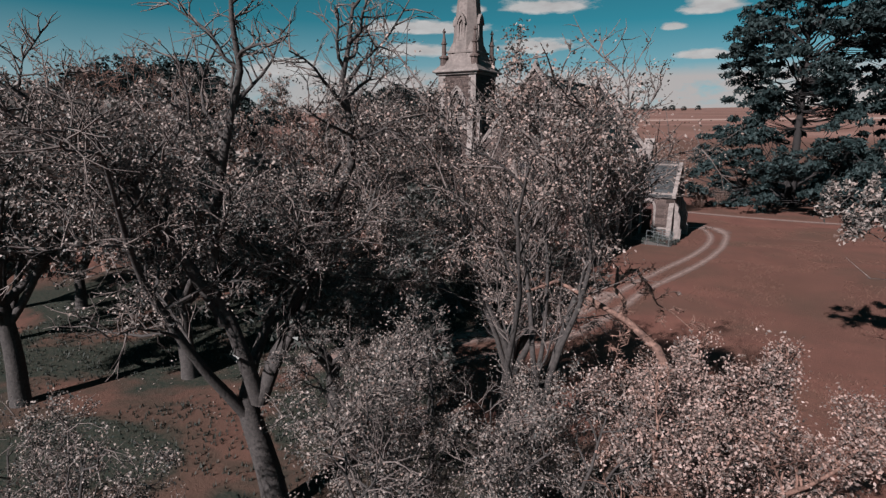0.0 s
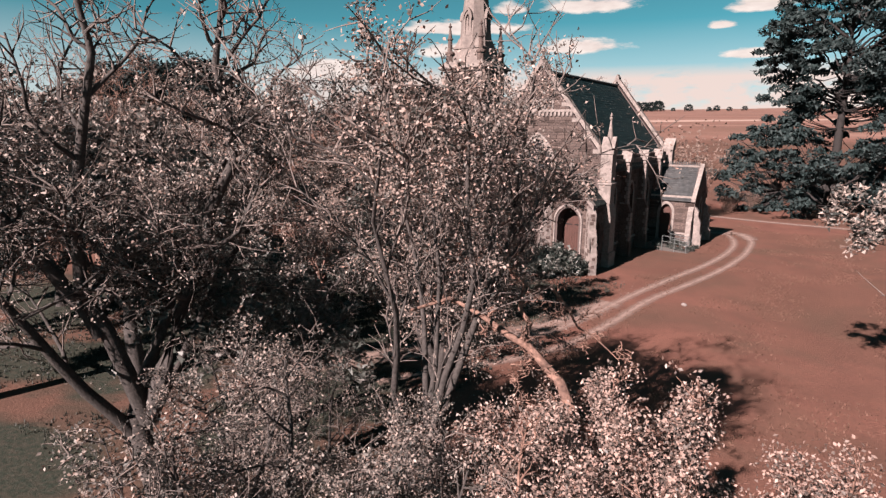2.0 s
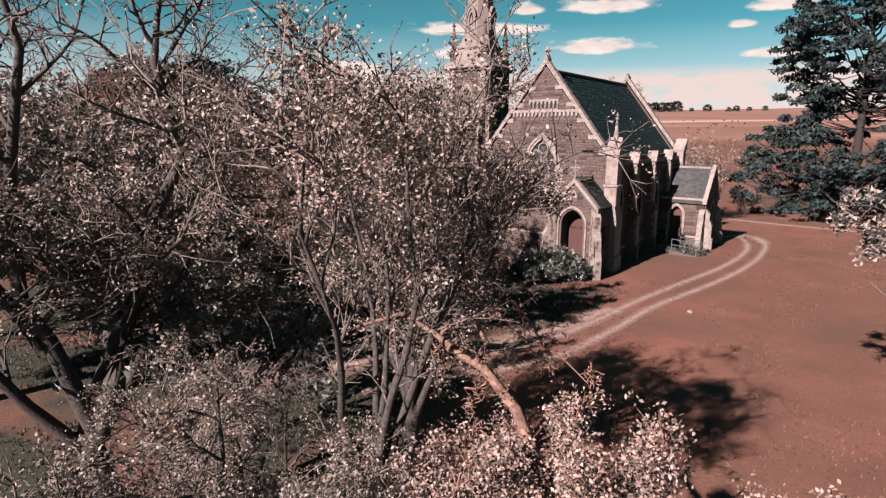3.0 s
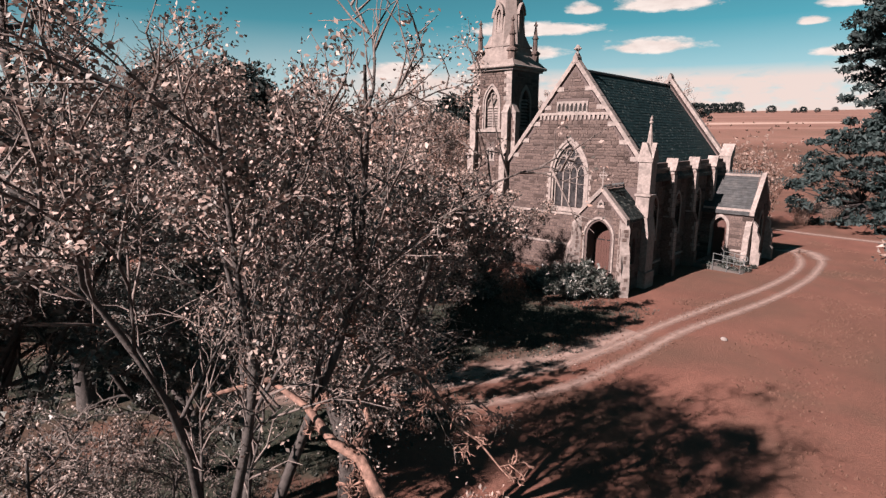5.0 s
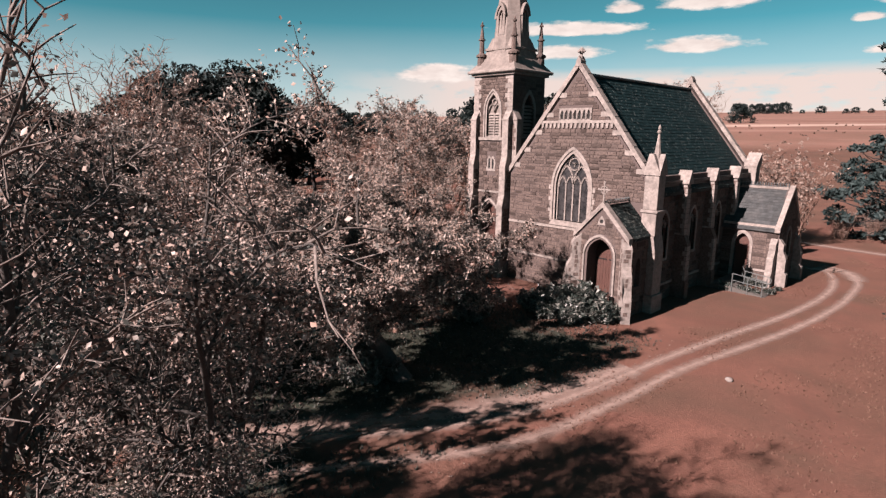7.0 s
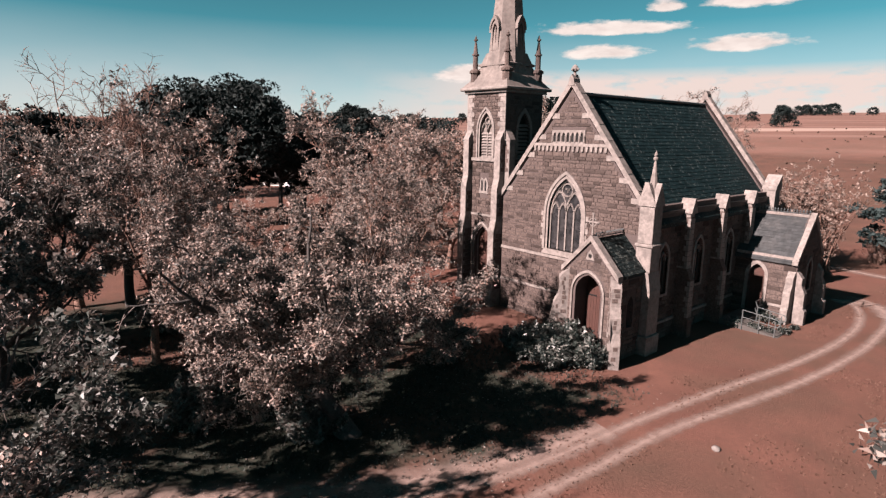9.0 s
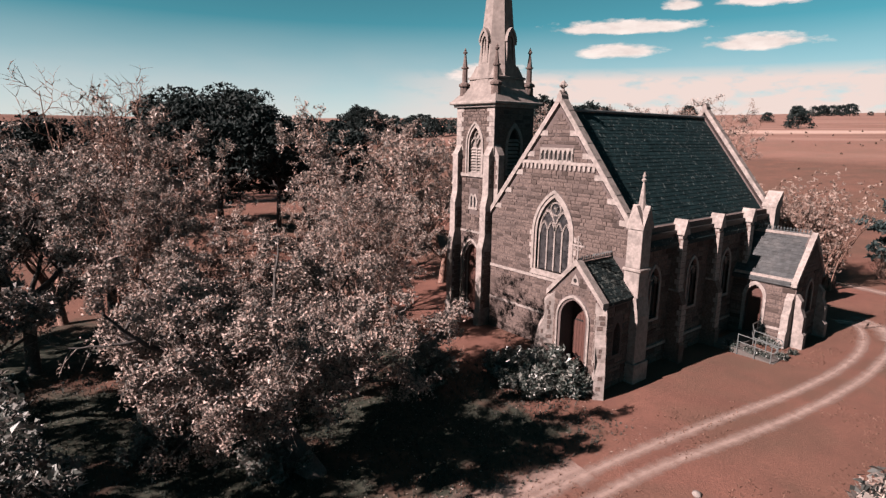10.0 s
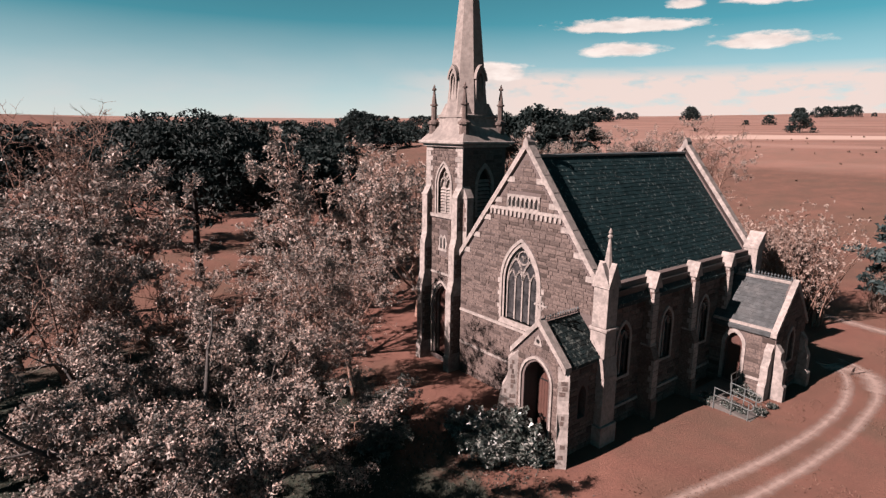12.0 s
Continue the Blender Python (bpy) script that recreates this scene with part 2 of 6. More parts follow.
# a pale dirt road crosses the far paddock
road = n.math("ABSOLUTE", n.math("SUBTRACT", n.math("ADD", sep.outputs[1], n.math("MULTIPLY", sep.outputs[0], -0.28)), n.math("ADD", 281.0, n.math("MULTIPLY", n.math("SUBTRACT", bands, 0.5), 22.0))))
on_road = n.math("MULTIPLY", n.ramp(road, 21.0, 12.0), n.ramp(sep.outputs[0], -128.0, -112.0))
col = n.mix(on_road, col, (0.235, 0.165, 0.140))
# weeds and leaf litter on the grove floor, tree shade painted into the colour
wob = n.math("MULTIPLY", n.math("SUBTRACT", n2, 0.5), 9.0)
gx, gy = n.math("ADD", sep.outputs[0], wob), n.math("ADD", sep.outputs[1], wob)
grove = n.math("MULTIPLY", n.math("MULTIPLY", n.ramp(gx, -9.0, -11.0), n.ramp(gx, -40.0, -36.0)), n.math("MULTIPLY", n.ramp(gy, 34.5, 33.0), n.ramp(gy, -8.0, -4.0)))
# a second patch of the same painted shade, under the near trees
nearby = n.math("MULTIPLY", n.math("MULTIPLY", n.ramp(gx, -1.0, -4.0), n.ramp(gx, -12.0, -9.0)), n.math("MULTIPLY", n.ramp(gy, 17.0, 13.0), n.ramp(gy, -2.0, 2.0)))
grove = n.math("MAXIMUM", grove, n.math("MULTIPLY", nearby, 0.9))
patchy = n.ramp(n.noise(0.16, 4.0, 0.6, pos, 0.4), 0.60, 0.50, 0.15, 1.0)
shaded_floor = n.mix(n.ramp(n3, 0.4, 0.62), (0.01368, 0.01872, 0.01413), (0.03283, 0.02995, 0.02354))
col = n.mix(n.math("MULTIPLY", grove, patchy), col, shaded_floor)
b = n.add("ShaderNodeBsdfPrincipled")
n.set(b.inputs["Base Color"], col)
b.inputs["Roughness"].default_value, b.inputs["Specular IOR Level"].default_value = 0.95, 0.1
bp = n.add("ShaderNodeBump")
bp.inputs["Strength"].default_value, bp.inputs["Distance"].default_value = 0.7, 0.06
n.set(bp.inputs["Height"], n.noise(9.0, 6.0, 0.7, pos))
n.set(b.inputs["Normal"], bp.outputs[0])
n.set(n.add("ShaderNodeOutputMaterial").inputs[0], b.outputs[0])
FIELD = field

# worn wheel ruts, ragged towards their edges
rut = bpy.data.materials.new("worn_dirt")
n = Net(rut)
uv = n.add("ShaderNodeUVMap").outputs[0]
sep = n.add("ShaderNodeSeparateXYZ")
n.set(sep.inputs[0], uv)
pos = n.add("ShaderNodeNewGeometry").outputs["Position"]
edge = n.math("SUBTRACT", 1.0, n.math("ABSOLUTE", n.math("SUBTRACT", n.math("MULTIPLY", sep.outputs[0], 2.0), 1.0)))
keep = n.ramp(n.math("ADD", edge, n.math("MULTIPLY", n.math("SUBTRACT", n.noise(2.2, 6.0, 0.7, pos), 0.5), 1.1)), 0.2, 1.15)
b = n.add("ShaderNodeBsdfPrincipled")
n.set(b.inputs["Base Color"], n.mix(n.noise(3.0, 6.0, 0.7, pos), (0.144, 0.0936, 0.07992), (0.216, 0.1548, 0.1346)))
b.inputs["Roughness"].default_value = 0.95
mx = n.add("ShaderNodeMixShader")
n.set(mx.inputs[0], keep)
n.set(mx.inputs[1], n.add("ShaderNodeBsdfTransparent").outputs[0])
n.set(mx.inputs[2], b.outputs[0])
n.set(n.add("ShaderNodeOutputMaterial").inputs[0], mx.outputs[0])
RUT = rut

# ---- building tools ----
def mesh_of(name, verts, faces, material, smooth=False):
    me = bpy.data.meshes.new(name)
    me.from_pydata([tuple(v) for v in verts], [], faces)
    me.materials.append(material)
    if smooth:
        me.polygons.foreach_set("use_smooth", [True] * len(me.polygons))
    me.update()
    return me


def part(name, bm, material, parent=None, label=""):
    """Links a bmesh as one mesh object, under its thing or part."""
    bmesh.ops.recalc_face_normals(bm, faces=bm.faces[:])
    me = bpy.data.meshes.new(name)
    bm.to_mesh(me)
    bm.free()
    me.materials.append(material)
    ob = new(name, me)
    ob.parent = parent
    return tagged(ob, label)


def empty(name, place=(0, 0, 0)):
    ob = new(name)
    ob.location = place
    return ob


class Side:
    """A wall's face: u along it, v up, d out of it."""

    def __init__(self, origin, along, out):
        self.o, self.u, self.n = Vector(origin), Vector(along), Vector(out)

    def at(self, u, v, d=0.0):
        return self.o + self.u * u + Vector((0, 0, v)) + self.n * d


def prism(bm, side, loops, d0, d1):
    """A plate with the outline loops[0] and holes loops[1:], from depth d0 to d1."""
    rings = []
    for loop in loops:
        vs = [bm.verts.new(side.at(u, v, d0)) for u, v in loop]
        es = [bm.edges.new((vs[i], vs[(i + 1) % len(vs)])) for i in range(len(vs))]
        rings.append((vs, es, loop))
    if len(loops) == 1 :
        front = [bm.faces.new(rings[0][0])]
        tris = bmesh.ops.triangulate(bm, faces=front)["faces"]
    else:
        tris = [f for f in bmesh.ops.triangle_fill(bm, use_beauty=True, use_dissolve=False, edges=[e for r in rings for e in r[1]])["geom"] if isinstance(f, bmesh.types.BMFace)]
    back = {}
    for vs, es, loop in rings:
        for v, (u, w) in zip(vs, loop):
            back[v] = bm.verts.new(side.at(u, w, d1))
    for f in tris:
        bm.faces.new([back[v] for v in reversed(f.verts[:])])
    for vs, es, loop in rings:
        for i, v in enumerate(vs):
            w = vs[(i + 1) % len(vs)]
            bm.faces.new((v, w, back[w], back[v]))


def block(bm, lo, hi, bevel=0.0):
    """A box between two corners, its edges taken off."""
    size = [hi[i] - lo[i] for i in range(3)]
    mid = [(hi[i] + lo[i]) / 2 for i in range(3)]
    made = bmesh.ops.create_cube(bm, size=1.0, matrix=Matrix.LocRotScale(mid, None, size))["verts"]
    if bevel:
        bmesh.ops.bevel(bm, geom=list({e for v in made for e in v.link_edges}), offset=bevel, segments=1, affect="EDGES")


def rect(u0, u1, v0, v1):
    return [(u0, v0), (u1, v0), (u1, v1), (u0, v1)]


def arch(c, w, v0, spring, top, n=7):
    """A pointed arch's outline, from its left foot round its point."""
    h, half = top - spring, w / 2
    r = (h * h + half * half) / w
    a_end = math.asin(min(1, h / r))
    left = [(c - half + r - r * math.cos(a_end * i / n), spring + r * math.sin(a_end * i / n)) for i in range(n + 1)]
    right = [(2 * c - u, v) for u, v in reversed(left[:-1])]
    return [(c - half, v0)] + left + right + [(c + half, v0)]


def bar(bm, side, line, width, d0, d1):
    """A bar of stone or metal that follows a line in the wall's plane."""
    for (u0, v0), (u1, v1) in zip(line[:-1], line[1:]):
        du, dv = u1 - u0, v1 - v0
        k = math.hypot(du, dv) or 1
        pu, pv = -dv / k * width / 2, du / k * width / 2
        eu, ev = du / k * width * 0.2, dv / k * width * 0.2
        prism(bm, side, [[(u0 - pu - eu, v0 - pv - ev), (u1 - pu + eu, v1 - pv + ev), (u1 + pu + eu, v1 + pv + ev), (u0 + pu - eu, v0 + pv - ev)]], d0, d1)


def rod(bm, a, b, r, n=6):
    a, b = Vector(a), Vector(b)
    turn = (b - a).to_track_quat("Z", "Y").to_matrix().to_4x4()
    bmesh.ops.create_cone(bm, cap_ends=True, segments=n, radius1=r, radius2=r, depth=(b - a).length, matrix=Matrix.Translation((a + b) / 2) @ turn)


def stack(bm, centre, rings, n=8, turn=0.0):
    """A tapered tower of rings (z, radius), closed above and below; n sides."""
    cx, cy = centre
    old = None
    for z, r in rings:
        vs = [bm.verts.new((cx + r * math.cos(turn + 2 * math.pi * i / n), cy + r * math.sin(turn + 2 * math.pi * i / n), z)) for i in range(n)]
        if old is None:
            bm.faces.new(list(reversed(vs)))
        else:
            for i in range(n):
                bm.faces.new((old[i], old[(i + 1) % n], vs[(i + 1) % n], vs[i]))
        old = vs
    bm.faces.new(old)


STONE_MESHES = []
for k in range(6):
    rng = random.Random(40 + k)
    bm = bmesh.new()
    bmesh.ops.create_cube(bm, size=1.0)
    for v in bm.verts:
        if v.co.y < 0:
            v.co.x *= 0.965 + 0.02 * rng.random()
            v.co.z *= 0.93 + 0.03 * rng.random()
            v.co.y -= 0.35 * rng.random()
    f = [f for f in bm.faces if f.normal.y < -0.7]
    bmesh.ops.poke(bm, faces=f, offset=0.25)
    me = bpy.data.meshes.new("stone")
    bm.to_mesh(me)
    bm.free()
    me.materials.append(BLUESTONE)
    STONE_MESHES.append(me)


def courses(inside, u0, u1, v0, v1, course, rng, long=(0.42, 0.95)):
    """Stones (u0, u1, v0, v1) in courses; inside(v) gives the free spans of a course's middle."""
    out, v = [], v0
    while v < v1 - 0.08:
        h = min(course * rng.uniform(0.68, 1.25), v1 - v)
        for a, b in inside(v, v + h):
            u = a + 0.0
            while u < b - 0.04:
                w = rng.uniform(*long)
                if b - (u + w) < 0.25:
                    w = b - u
                out.append((u, u + w, v, v + h))
                u += w
        v += h
    return out


def lay(side, stones, parent, single, rng, joint=0.022, proud=0.03):
    """Lays stones on a wall: those that single() picks as pieces, the rest in one mesh."""
    verts, faces, count = [], [], 0
    angle = math.atan2(side.u.y, side.u.x)
    for a, b, c, d in stones:
        j = joint / 2
        if single(a, b, c, d) and count < 300:
            count += 1
            ob = new("stone", STONE_MESHES[rng.randrange(6)])
            p = side.at((a + b) / 2, (c + d) / 2, 0.0)
            ob.matrix_basis = Matrix.LocRotScale(p, Euler((0, 0, angle)), (b - a - joint, proud * 1.5 * rng.uniform(0.7, 1.3), d - c - joint))
            ob.parent = parent
            continue
        out, i, s = proud * rng.uniform(0.6, 1.3), len(verts), 0.018
        for du, dv, dd in ((0, 0, -0.02), (1, 0, -0.02), (1, 1, -0.02), (0, 1, -0.02), (0, 0, out), (1, 0, out), (1, 1, out), (0, 1, out)):
            su, sv = (s if du == 0 else -s) * (dd > 0), (s if dv == 0 else -s) * (dd > 0)
            verts.append(side.at(a + j + (b - a - joint) * du + su, c + j + (d - c - joint) * dv + sv, dd + (rng.uniform(-0.01, 0.01) if dd > 0 else 0)))
        faces += [(i + 4, i + 5, i + 6, i + 7), (i, i + 1, i + 5, i + 4), (i + 1, i + 2, i + 6, i + 5), (i + 2, i + 3, i + 7, i + 6), (i + 3, i, i + 4, i + 7)]
    if verts:
        ob = new("stonework", mesh_of("stonework", verts, faces, MASONRY))
        ob.parent = parent
        tagged(ob, kind="stuff")


def slates(corner, along, up, length, height, parent, material, rng, w=0.32, row=0.26, name="slate_covering"):
    """Overlapping slates on a roof's slope, from the eave up, in one mesh."""
    corner, along, up = Vector(corner), Vector(along), Vector(up)
    out = along.cross(up).normalized()
    if out.z < 0:
        out = -out
    verts, faces = [], []
    for r in range(int(height / row) + 1):
        v = r * row
        v1 = min(v + row * 1.35, height)
        u = -w / 2 * (r % 2)
        while u < length:
            a, b = max(u + 0.006, 0), min(u + w - 0.006, length)
            if b - a > 0.03:
                lift, i = 0.022 + rng.uniform(0, 0.012), len(verts)
                drop = rng.uniform(-0.012, 0.012)
                for uu, vv, dd in ((a, v + drop, lift), (b, v + drop, lift), (b, v1, 0.006), (a, v1, 0.006), (a, v + drop, 0.0), (b, v + drop, 0.0)):
                    verts.append(corner + along * uu + up * vv + out * dd)
                faces += [(i, i + 1, i + 2, i + 3), (i + 4, i + 5, i + 1, i)]
            u += w
    ob = new(name, mesh_of(name, verts, faces, material))
    ob.parent = parent
    return tagged(ob, kind="stuff")

# ---- ground ----
WEST_RISE = 0.62


def lie(x, y):
    """The ground's height: level round the church, rising to low hills."""
    dx, dy = x + 15.0, y - 40.0
    r = math.hypot(dx, dy)
    north = max(0.0, dy / r) if r > 1 else 0.0
    west = max(0.0, -dx / r) if r > 1 else 0.0
    start = 42.0 + 75.0 * (1 - north) + 90 * west * (1 - north)
    t = max(0.0, r - start)
    rise = 0.10 * t * min(1.0, t / 40.0) if t < 110 else 11.0 + 0.052 * (t - 110)
    rise = min(rise, 11.0 + 0.045 * max(0, t - 110) + 0.5)
    far_cap = 11.0 + 16.0 * (1 - math.exp(-max(0, t - 110) / 330.0)) + 0.028 * max(0.0, t - 110)
    return min(rise, far_cap) * (WEST_RISE + (1 - WEST_RISE) * north ** 1.6) + (0.9 * noise.noise(Vector((x * 0.012, y * 0.012, 3.0))) * min(1.0, t / 60.0))


def build_ground():
    rings = [0.0] + [2.0 * 1.062 ** k for k in range(126)]
    count = 144
    verts, faces = [(-10.0, 30.0, 0.0)], []
    for r in rings[1:]:
        for i in range(count):
            a = 2 * math.pi * i / count
            x, y = -10 + r * math.cos(a), 30 + r * math.sin(a)
            verts.append((x, y, lie(x, y)))
    for i in range(count):
        faces.append((0, 1 + i, 1 + (i + 1) % count))
    for k in range(len(rings) - 2):
        o = 1 + k * count
        for i in range(count):
            j = (i + 1) % count
            faces.append((o + i, o + count + i, o + count + j, o + j))
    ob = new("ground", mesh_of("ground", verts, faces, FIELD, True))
    tagged(ob, "dry reddish grass paddock rising to low hills", "ground", kind="structure")


def spline(pts, step=0.5):
    """Even points along a smooth line through pts."""
    out = []
    p = [Vector((x, y, 0)) for x, y in pts]
    p = [2 * p[0] - p[1]] + p + [2 * p[-1] - p[-2]]
    for i in range(1, len(p) - 2):
        steps = max(2, int((p[i + 1] - p[i]).length / step))
        for k in range(steps):
            t = k / steps
            out.append(0.5 * ((2 * p[i]) + (p[i + 1] - p[i - 1]) * t + (2 * p[i - 1] - 5 * p[i] + 4 * p[i + 1] - p[i + 2]) * t * t + (3 * p[i] - p[i - 1] - 3 * p[i + 1] + p[i + 2]) * t ** 3))
    out.append(p[-2])
    return out


def build_rut(name, pts, width, label, lift):
    line = spline(pts)
    verts, faces = [], []
    rng = random.Random(len(pts))
    for i, p in enumerate(line):
        q = line[min(i + 1, len(line) - 1)] - line[max(i - 1, 0)]
        side = Vector((-q.y, q.x, 0)).normalized()
        w = width if isinstance(width, float) else width[0] + (width[1] - width[0]) * i / len(line)
        w *= rng.uniform(0.98, 1.02)
        for s in (-0.5, 0.5):
            x, y = p.x + side.x * w * s, p.y + side.y * w * s
            verts.append((x, y, lie(x, y) + lift))
    for i in range(len(line) - 1):
        faces.append((2 * i, 2 * i + 1, 2 * i + 3, 2 * i + 2))
    me = mesh_of(name, verts, faces, RUT)
    layer = me.uv_layers.new(name="UVMap")
    for poly in me.polygons:
        for li in poly.loop_indices:
            vi = me.loops[li].vertex_index
            layer.data[li].uv = (vi % 2, vi // 2 * 0.1)
    tagged(new(name, me), label, "track", "wheel ruts", "structure")


build_ground()
RUT_NEAR = [(-13.0, 18.5), (-9.8, 23.7), (-8.6, 28.0), (-7.95, 34.0), (-7.2, 39.0), (-6.6, 42.5), (-6.05, 46.5), (-5.8, 50.5), (-6.0, 54.5), (-6.9, 58.2), (-8.2, 60.2)]
RUT_OUTER = [(-11.8, 17.0), (-8.2, 23.2), (-7.3, 28.0), (-6.9, 33.5), (-6.2, 37.2), (-5.5, 41.0), (-4.95, 45.0), (-4.65, 49.5), (-4.7, 53.0), (-5.1, 57.0), (-6.6, 60.5), (-8.4, 61.6)]
build_rut("wheel_rut", RUT_NEAR, 1.0, "pale bare wheel rut worn into dry grass", 0.012)
build_rut("wheel_rut", RUT_OUTER, 1.0, "pale bare wheel rut worn into dry grass", 0.016)
build_rut("dirt_turn", [(-8.6, 59.2), (-7.6, 60.0), (-6.6, 60.2), (-5.7, 59.0), (-5.2, 57.4)], (3.0, 1.8), "bare pale dirt where the track turns", 0.02)
build_rut("dirt_path", [(-12.5, 71.5), (-8.0, 70.5), (-2.0, 70.0), (5.0, 70.5), (14.0, 73.0)], 2.4, "pale dirt path crossing the dry paddock", 0.02)
build_rut("dirt_patch", [(-16.0, 15.0), (-12.8, 20.0), (-10.3, 24.5), (-9.1, 28.5), (-8.5, 32.0)], (3.0, 2.4), "bare pale dirt under the trees", 0.008)

# ---- church ----
FY = 40.25                       # front wall's face
NAVE_L, NAVE_R, MID = -22.15, -12.35, -17.25
BACK = 56.0
EAVE, APEX = 7.45, 13.75
SLOPE = (APEX - EAVE) / (NAVE_R - MID)
CREST = 13.25                    # roof ridge
FRONT = Side((0, FY, 0), (1, 0, 0), (0, -1, 0))
RIGHT = Side((NAVE_R, 0, 0), (0, 1, 0), (1, 0, 0))
rng = random.Random(7)
church = empty("church", (0, 0, 0))
tagged(church, "dark bluestone church with pale stone dressings, slate roof and spire", "church")


def hole_span(spans, a, b):
    """Takes a..b out of free spans."""
    out = []
    for s, e in spans:
        if b <= s or a >= e:
            out.append((s, e))
        else:
            if a - s > 0.05:
                out.append((s, a))
            if e - b > 0.05:
                out.append((b, e))
    return out


def arch_half(v, w, spring, top):
    """Half the width of a pointed arch at height v."""
    if v <= spring:
        return w / 2
    h = top - spring
    r = (h * h + w * w / 4) / w
    s = v - spring
    return max(0.0, math.sqrt(max(0, r * r - s * s)) - (r - w / 2)) if s < h else 0.0


# front wall with its great window
WIN_C, WIN_SILL, WIN_SPRING, WIN_TOP = -17.32, 4.45, 6.55, 8.6
bm = bmesh.new()
opening = arch(WIN_C, 2.3, WIN_SILL, WIN_SPRING, WIN_TOP, 9)
prism(bm, FRONT, [[(NAVE_L, -0.1), (NAVE_R, -0.1), (NAVE_R, EAVE - 0.3), (MID, APEX - 0.3), (NAVE_L, EAVE - 0.3)], opening], 0.0, -0.6)
front_wall = part("front_wall", bm, MORTAR, church, "front gable wall of coursed bluestone")


def front_spans(v0, v1):
    top = min(v1, APEX)
    reach = (APEX - 0.42 - top) / SLOPE
    a, b = max(NAVE_L, MID - reach), min(NAVE_R, MID + reach)
    if b - a < 0.1:
        return []
    spans = [(a, b)]
    if v1 > WIN_SILL - 0.1 and v0 < 9.0:
        h = max(arch_half(max(v0, WIN_SILL), 2.86, WIN_SPRING, 8.95), 0.02)
        spans = hole_span(spans, WIN_C - h, WIN_C + h)
    if v0 < 3.92 + 0.18 and v1 > 3.92:
        return []
    if v0 < 10.55 and v1 > 10.12:
        return []
    if v0 < 11.3 and v1 > 10.5:
        spans = hole_span(spans, -18.45, -16.2)
    if v0 < 5.9 and v1 > 0.0:
        spans = hole_span(spans, -15.1 + max(0, v0 - 4.7) * 1.05, -12.2)
    return spans


stones = []
for v0, v1 in ((0.0, 1.86), (2.02, 3.92), (4.10, 10.12), (10.55, APEX - 0.45)):
    stones += courses(front_spans, NAVE_L, NAVE_R, v0, v1, 0.215, rng, (0.2, 0.85))
lay(FRONT, stones, front_wall, lambda a, b, c, d: 4.1 < c < 10.2 and a > -19.2, rng)

# pale dressings of the front
bm = bmesh.new()
prism(bm, FRONT, [rect(NAVE_L, -15.05, 3.92, 4.08)], 0.07, -0.02)
part("string_course", bm, DRESSED, front_wall, "pale projecting string course")
bm = bmesh.new()
prism(bm, FRONT, [rect(NAVE_L, -15.05, 1.88, 2.02)], 0.05, -0.02)
part("string_course", bm, DRESSED, front_wall, "pale projecting string course")
bm = bmesh.new()
DL, DR = -19.85, -14.65
prism(bm, FRONT, [rect(DL + 0.08, DR - 0.08, 10.40, 10.56)], 0.10, -0.02)
k = 17
for i in range(k):
    u = DL + 0.2 + (DR - DL - 0.4) * i / (k - 1)
    prism(bm, FRONT, [[(u - 0.06, 10.12), (u + 0.06, 10.12), (u + 0.09, 10.40), (u - 0.09, 10.40)]], 0.085, -0.02)
part("dentil_course", bm, DRESSED, front_wall, "pale dentilled string course")
bm = bmesh.new()
AL, AR = -18.4, -16.25
pitch = (AR - AL) / 7
prism(bm, FRONT, [rect(AL - 0.06, AR + 0.06, 10.56, 11.28)] + [arch(AL + pitch * (i + 0.5), pitch * 0.6, 10.64, 10.98, 11.17, 4) for i in range(7)], 0.08, -0.04)
part("blind_arcade", bm, DRESSED, front_wall, "pale miniature arcade of seven pointed openings")
for i in range(8):
    bm = bmesh.new()
    rod(bm, FRONT.at(AL + pitch * i, 10.62, 0.1), FRONT.at(AL + pitch * i, 10.98, 0.1), 0.045)
    part("colonnette", bm, DRESSED, front_wall)
bm = bmesh.new()
prism(bm, FRONT, [rect(AL, AR, 10.6, 11.2)], 0.012, 0.0)
part("arcade_backing", bm, IRON, front_wall, "dark recess behind the arcade")


def coping(y0, y1, parent, name):
    """The raised gable edge: two sloping runs, kneelers and an apex stone."""
    s = Side((0, y0, 0), (1, 0, 0), (0, 1, 0))
    depth = y1 - y0
    for sign in (-1, 1):
        bm = bmesh.new()
        end = MID + sign * 5.12
        zt, zb = APEX + 0.30, APEX - 0.12
        run = [(MID, zb), (end, zb - SLOPE * 5.12), (end, zt - SLOPE * 5.12 - 0.02), (MID, zt)]
        prism(bm, s, [run], 0.0, depth)
        n_run = 8
        for i in range(1, n_run):
            f = i / n_run
            u = MID + sign * 5.12 * f
            z = zt - SLOPE * 5.12 * f
            prism(bm, s, [[(u - 0.012, z - 0.01), (u + 0.012, z - 0.01 - 0.024 * sign * SLOPE * 0.5), (u + 0.012, z + 0.012), (u - 0.012, z + 0.012)]], 0.02, depth - 0.02)
        part(name, bm, DRESSED, parent, "pale sloping gable coping")
    bm = bmesh.new()
    prism(bm, s, [[(MID - 0.22, APEX - 0.1), (MID + 0.22, APEX - 0.1), (MID + 0.15, APEX + 0.25), (MID, APEX + 0.5), (MID - 0.15, APEX + 0.25)]], -0.03, depth + 0.03)
    part("apex_stone", bm, DRESSED, parent)


